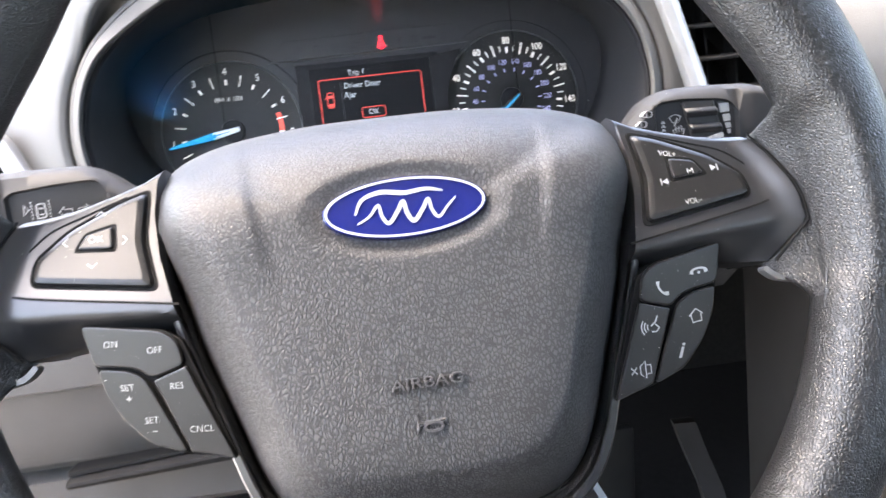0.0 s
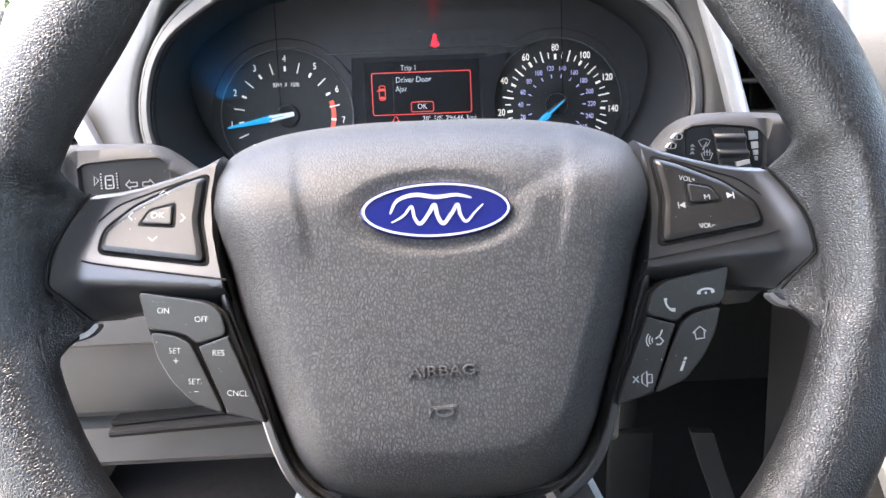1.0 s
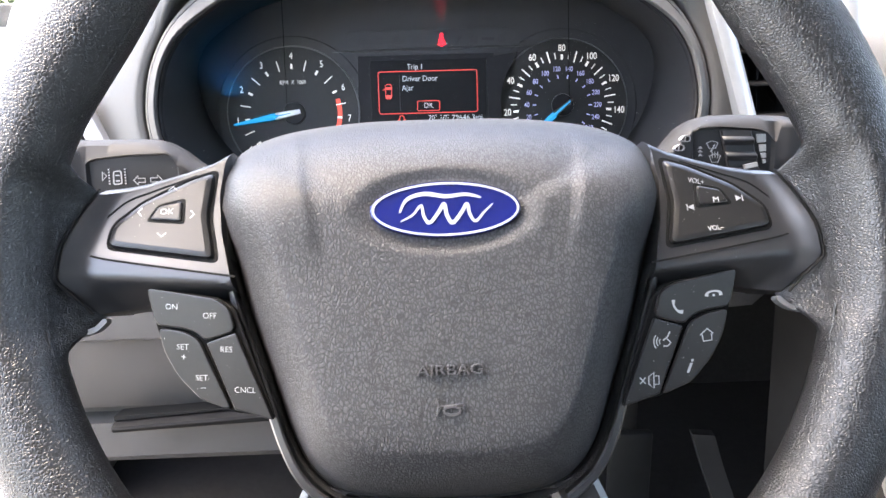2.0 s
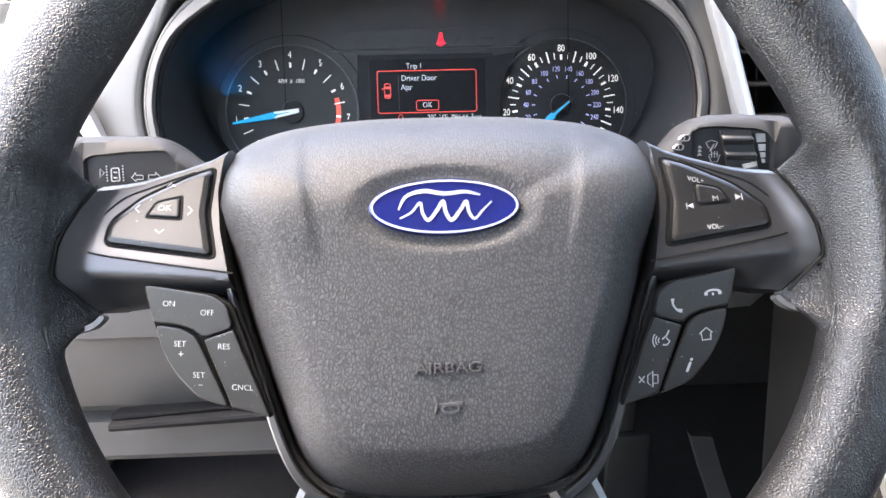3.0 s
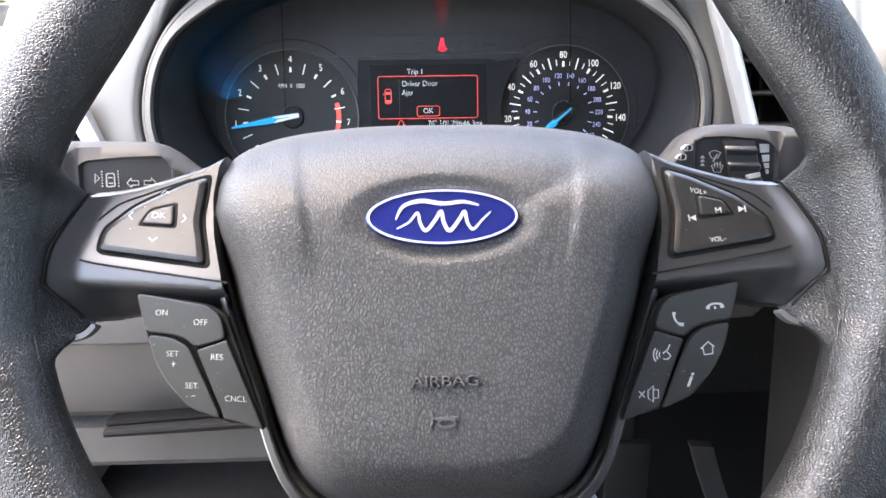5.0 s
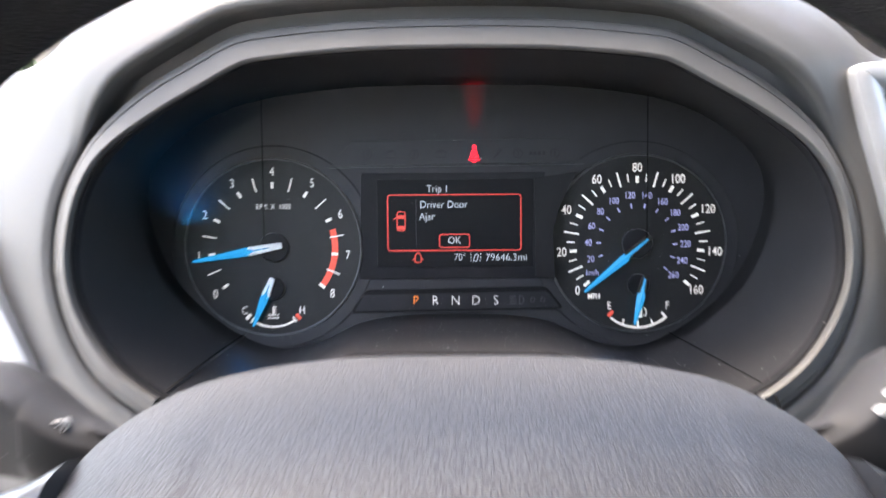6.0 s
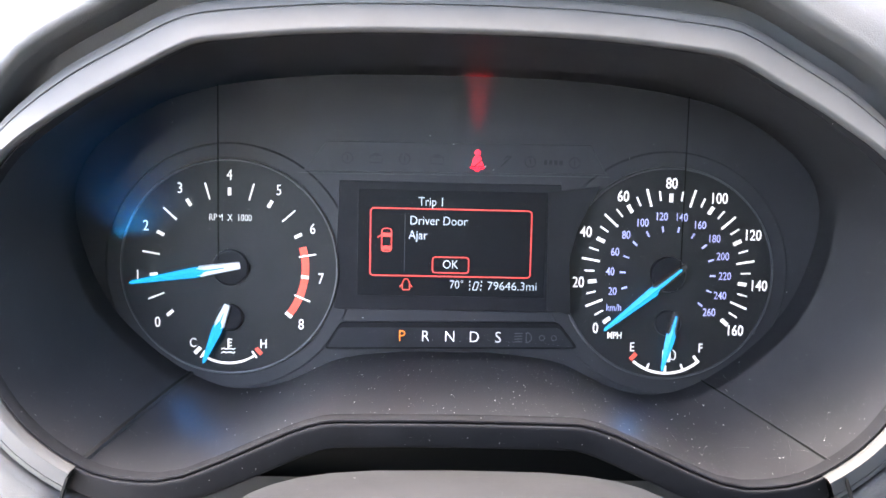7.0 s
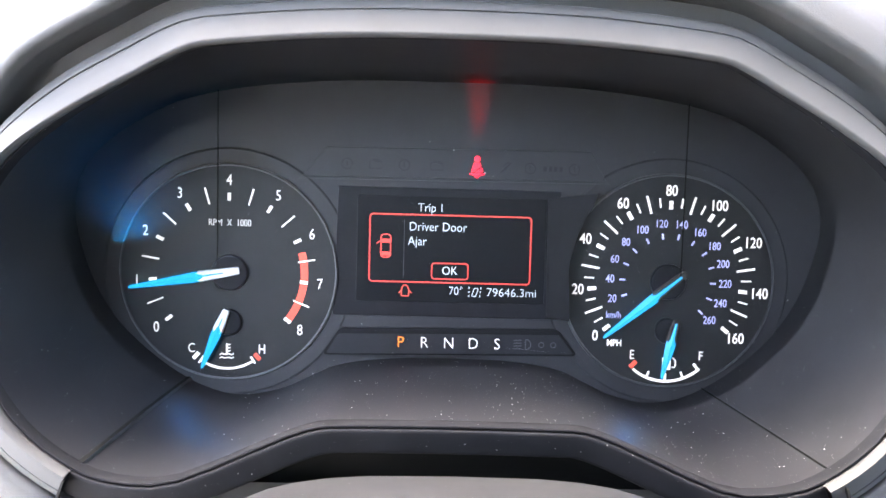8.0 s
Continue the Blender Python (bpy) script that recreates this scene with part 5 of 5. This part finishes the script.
for x, z in ((128.4, -34.2), (125.2, -38.8)):
    bm = bmesh.new()
    stroke(bm, smooth([(x - 2.2, z - 0.6), (x - 0.2, z + 1.4), (x + 2.2, z + 1.0), (x + 2, z - 1.2), (x - 0.4, z - 1.4)], 3), 0.4, 226, 237.0, True)
    stroke(bm, [(x - 0.4, z - 1.4), (x - 0.1, z + 1.3)], 0.35, 226, 237.0)
    part("rear_wash_mark", bm, GREY_PRINT, right_stalk)
words("ring_lettering", "O", (193.2, -32.8), 3.2, GREY_PRINT, right_stalk, 237.2, 0.8, 0.9, -30)

# ---- air vents ----


def vent(name, corners, depth_y, label, slats):
    ob = thing(name, CLUSTER, label, "air vent", "dashboard air vents")
    o = rounded([Vector(p) for p in corners], 9)
    bm = bmesh.new()
    rings = []
    for d, y in ((0, depth_y + 6), (0, depth_y - 4), (0.8, depth_y - 7), (6.0, depth_y - 8.8), (13.0, depth_y - 5), (14.0, depth_y - 1), (14.3, depth_y + 14)):
        rings.append([(p[0], y, p[1]) for p in inset(o, d)])
    loft(bm, rings)
    part("trim_frame", bm, SILVER_TRIM, ob, "satin silver trim frame", sharp=50)
    inner = inset(o, 14.1)
    bm = bmesh.new()
    loft(bm, [[(p[0], depth_y + 2, p[1]) for p in inner], [(p[0] * 0.99 + 0.01 * sum(q[0] for q in inner) / len(inner), depth_y + 34, p[1]) for p in inner]], cap1=True)
    part("duct", bm, GAP_BLACK, ob, "black vent duct")
    x0, x1 = min(p[0] for p in inner), max(p[0] for p in inner)
    z0, z1 = min(p[1] for p in inner), max(p[1] for p in inner)
    for k in range(slats):
        z = z0 + (z1 - z0) * (k + 0.6) / slats
        row = [p[0] for p in inner if abs(p[1] - z) < (z1 - z0) * 0.09] or [x0, x1]
        bm = bmesh.new()
        box(bm, min(row) + 1, max(row) - 1, depth_y + 4, depth_y + 20, z - 1.2, z + 1.2, 0.8)
        bmesh.ops.rotate(bm, cent=(0, (depth_y + 12) * MM, z * MM), matrix=Matrix.Rotation(radians(14), 3, 'X'), verts=bm.verts[:])
        part("slat", bm, LOWER_DARK, ob)
    for k in range(4):
        x = x0 + (x1 - x0) * (k + 1) / 5
        bm = bmesh.new()
        box(bm, x - 0.8, x + 0.8, depth_y + 16, depth_y + 30, z0 + 4, z1 - 4)
        part("vane", bm, GAP_BLACK, ob)
    return ob


vent("air_vent", VENTS[0], -84, "black slatted air vent framed in satin silver", 6)
vent("air_vent", VENTS[1], -78, "black slatted air vent framed in satin silver", 5)

# ---- cabin and outside ----
GROUND = bmesh.new()
bmesh.ops.create_grid(GROUND, x_segments=2, y_segments=2, size=400)
ground = tagged(part("ground", GROUND, CONCRETE), "pale worn concrete ground", "ground", kind="structure")


def shell(name, mat, label, category, boxes, bevel=4.0, kind="structure"):
    bm = bmesh.new()
    for b in boxes:
        box(bm, *b, bevel)
    return tagged(part(name, bm, mat), label, category, kind=kind)


shell("floor", CARPET, "dark carpeted cabin floor", "floor", [(-520, 1280, -1900, 700, 300, 330)])
shell("wall_front", CARPET, "dark carpeted bulkhead under the dashboard", "bulkhead", [(-540, 1300, 640, 690, 330, 940)])
shell("ceiling", HEADLINER, "pale fabric headliner", "headliner", [(-270, 1030, -1900, -262, 1500, 1530)])
shell("wall_right", DOOR_TRIM, "grey passenger door trim", "door trim", [(1270, 1330, -1900, 690, 330, 1045), (1030, 1090, -1000, -900, 1010, 1510)])
shell("wall_left", DOOR_TRIM, "grey door sill and pillar beside the driver", "door sill", [(-580, -520, -1900, 690, 300, 400), (-580, -520, -1900, -960, 400, 1010), (-330, -270, -1000, -940, 1010, 1510), (-580, -520, 330, 690, 400, 1040)])
shell("wall_back", DOOR_TRIM, "grey rear cabin wall", "rear wall", [(-520, 1280, -1960, -1900, 330, 1050)])
# windscreen pillars and glass
for x, lean in ((-530, 1), (1270, -1)):
    bm = bmesh.new()
    rings = []
    for i in range(7):
        t = i / 6
        y, z = 700 - 960 * t, 960 + 550 * t ** 0.9
        rings.append([(x + 240 * lean * t + 30 * a, y + 45 * b, z - 30 * b) for a, b in ((-1, -1), (1, -1), (1, 1), (-1, 1))])
    loft(bm, rings, cap0=True, cap1=True)
    tagged(part("trim_pillar", bm, HEADLINER), "pale grey windscreen pillar", "pillar", kind="structure")
bm = bmesh.new()
rings = []
for i in range(9):
    t = i / 8
    rings.append([(x, 706 - 960 * t + 60 * math.sin(math.pi * (x + 520) / 1790), 965 + 550 * t ** 0.9) for x in (-510 + 240 * t, -100 + 100 * t, 370, 850 - 100 * t, 1260 - 240 * t)])
loft(bm, rings, closed=False)
ws = tagged(part("windscreen", bm, WINDOW_GLASS, sharp=179), "clear windscreen glass", "windscreen", kind="structure")
ws.visible_shadow = False

# how much each unseen pane passes is set to balance light left and right
BLOCKING_GLASS = glass("light_blocking_glass", 0.1)
SIDE_GLASS = glass("side_glass", 0.66)
for corners, mat, label in ((((1275, 500, 1046), (1275, -900, 1046), (1040, -900, 1500), (1040, -200, 1500)), WINDOW_GLASS, "clear passenger window"),
                            (((1275, -1000, 1046), (1275, -1900, 1046), (1040, -1900, 1500), (1040, -1000, 1500)), SIDE_GLASS, "lightly tinted rear passenger window"),
                            (((-525, -1000, 1010), (-525, -1900, 1010), (-280, -1900, 1500), (-280, -1000, 1500)), BLOCKING_GLASS, "unseen window behind the driver, darkened to block light"),
                            (((-520, -1930, 1050), (1280, -1930, 1050), (1030, -1905, 1500), (-270, -1905, 1500)), BLOCKING_GLASS, "unseen rear window, darkened to block light")):
    bm = bmesh.new()
    bm.faces.new([bm.verts.new([c * MM for c in p]) for p in corners])
    tagged(part("window_pane", bm, mat), label, "window", kind="structure")

# open driver's door, hinged ahead of the sill
door = thing("car_door", pose(-0.55, 0.33, 0.4, 0, 0, -78), "grey trimmed driver door standing open", "car door")
bm = bmesh.new()
box(bm, -70, 0, -1080, 0, 0, 640, 20)
part("door_panel", bm, DOOR_TRIM, door, "grey vinyl door trim")
bm = bmesh.new()
for q in ((-60, -20, -1080, -1030, 640, 1080), (-60, -20, -1080, -200, 1050, 1090)):
    box(bm, *q, 6)
part("window_frame", bm, SATIN, door, "black window frame")
bm = bmesh.new()
box(bm, 0, 60, -820, -200, 330, 380, 18)
part("armrest", bm, SATIN, door, "dark armrest")

# pedals
for nm, x, w, lab in (("brake_pedal", 120, 74, "black rubber brake pedal on a steel arm"), ("accelerator_pedal", 262, 58, "black rubber accelerator pedal on a plastic arm")):
    pd = thing(nm, pose(x * MM, 0.26, 0.42), lab, "pedal")
    bm = bmesh.new()
    box(bm, -w / 2, w / 2, -12, 4, -60, 58, 5)
    part("pad", bm, RUBBER, pd)
    bm = bmesh.new()
    box(bm, -10, 10, 4, 20, -10, 330, 3)
    part("arm", bm, LOWER_DARK, pd)

# centre console beside the driver's footwell
con = thing("centre_console", pose(0, 0, 0), "dark grey centre console", "console")
bm = bmesh.new()
rings = []
for y, zt in ((-900, 620), (-500, 640), (-300, 660), (-160, 760), (-40, 900), (40, 960)):
    rings.append([(350, y, 330), (318, y, zt - 40), (330, y, zt), (480, y, zt), (492, y, zt - 40), (470, y, 330)])
loft(bm, rings, cap0=True, cap1=True)
part("side_panel", bm, LOWER_DARK, con, sharp=30)
bm = bmesh.new()
loft(bm, [[(327, y, zt - 96), (315, y, zt - 42), (327, y, zt + 3), (352, y, zt + 3), (352, y, zt - 96)] for y, zt in ((-896, 620), (-500, 640), (-300, 660), (-160, 760), (-40, 900))], cap0=True, cap1=True)
part("side_trim", bm, CONSOLE_TRIM, con, "light grey trim along the console edge", sharp=30)
bm = bmesh.new()
loft(bm, [[(x0 + a, y0 + b, z0) for a, b in ((0, 0), (24, -4), (24, 8), (0, 12))] for x0, y0, z0 in ((292, 122, 556), (302, 112, 520), (316, 104, 480), (330, 96, 420), (340, 90, 331))], cap0=True, cap1=True)
part("kick_rail", bm, SATIN, con, "grey rail along the footwell", sharp=30)

# far hedge and trees beyond the car park
rng = random.Random(4)
vs, fs = [], []
for i in range(9000):
    # the hedge leaves the side of the open door free
    a = rng.uniform(-0.72, 0.72) * math.pi
    r = rng.uniform(34, 42)
    # unseen tree height steers the light: cut low opposite the passenger window
    top = 5.5 + 13 * step(math.cos(a + 0.7), -0.35, 0.5) * step(abs(a + 0.3), 0.5, 0.9) + 2.4 * math.sin(a * 7) + 1.6 * math.sin(a * 17 + 1)
    c = Vector((r * math.cos(a), r * math.sin(a), max(0.2, top * rng.random() ** 0.7)))
    s = rng.uniform(0.3, 0.8)
    rot = Euler((rng.uniform(0, 3), rng.uniform(0, 3), rng.uniform(0, 3))).to_matrix()
    n = len(vs)
    vs += [c + rot @ Vector(p) * s for p in ((-1, -0.6, 0), (1, -0.5, 0.2), (0.8, 0.7, 0), (-0.9, 0.6, 0.2))]
    fs.append((n, n + 1, n + 2, n + 3))
me = bpy.data.meshes.new("far_trees")
me.from_pydata([v[:] for v in vs], [], fs)
me.materials.append(LEAF)
tagged(new("far_trees", me), "hazy green trees round the car park", "trees", kind="stuff")
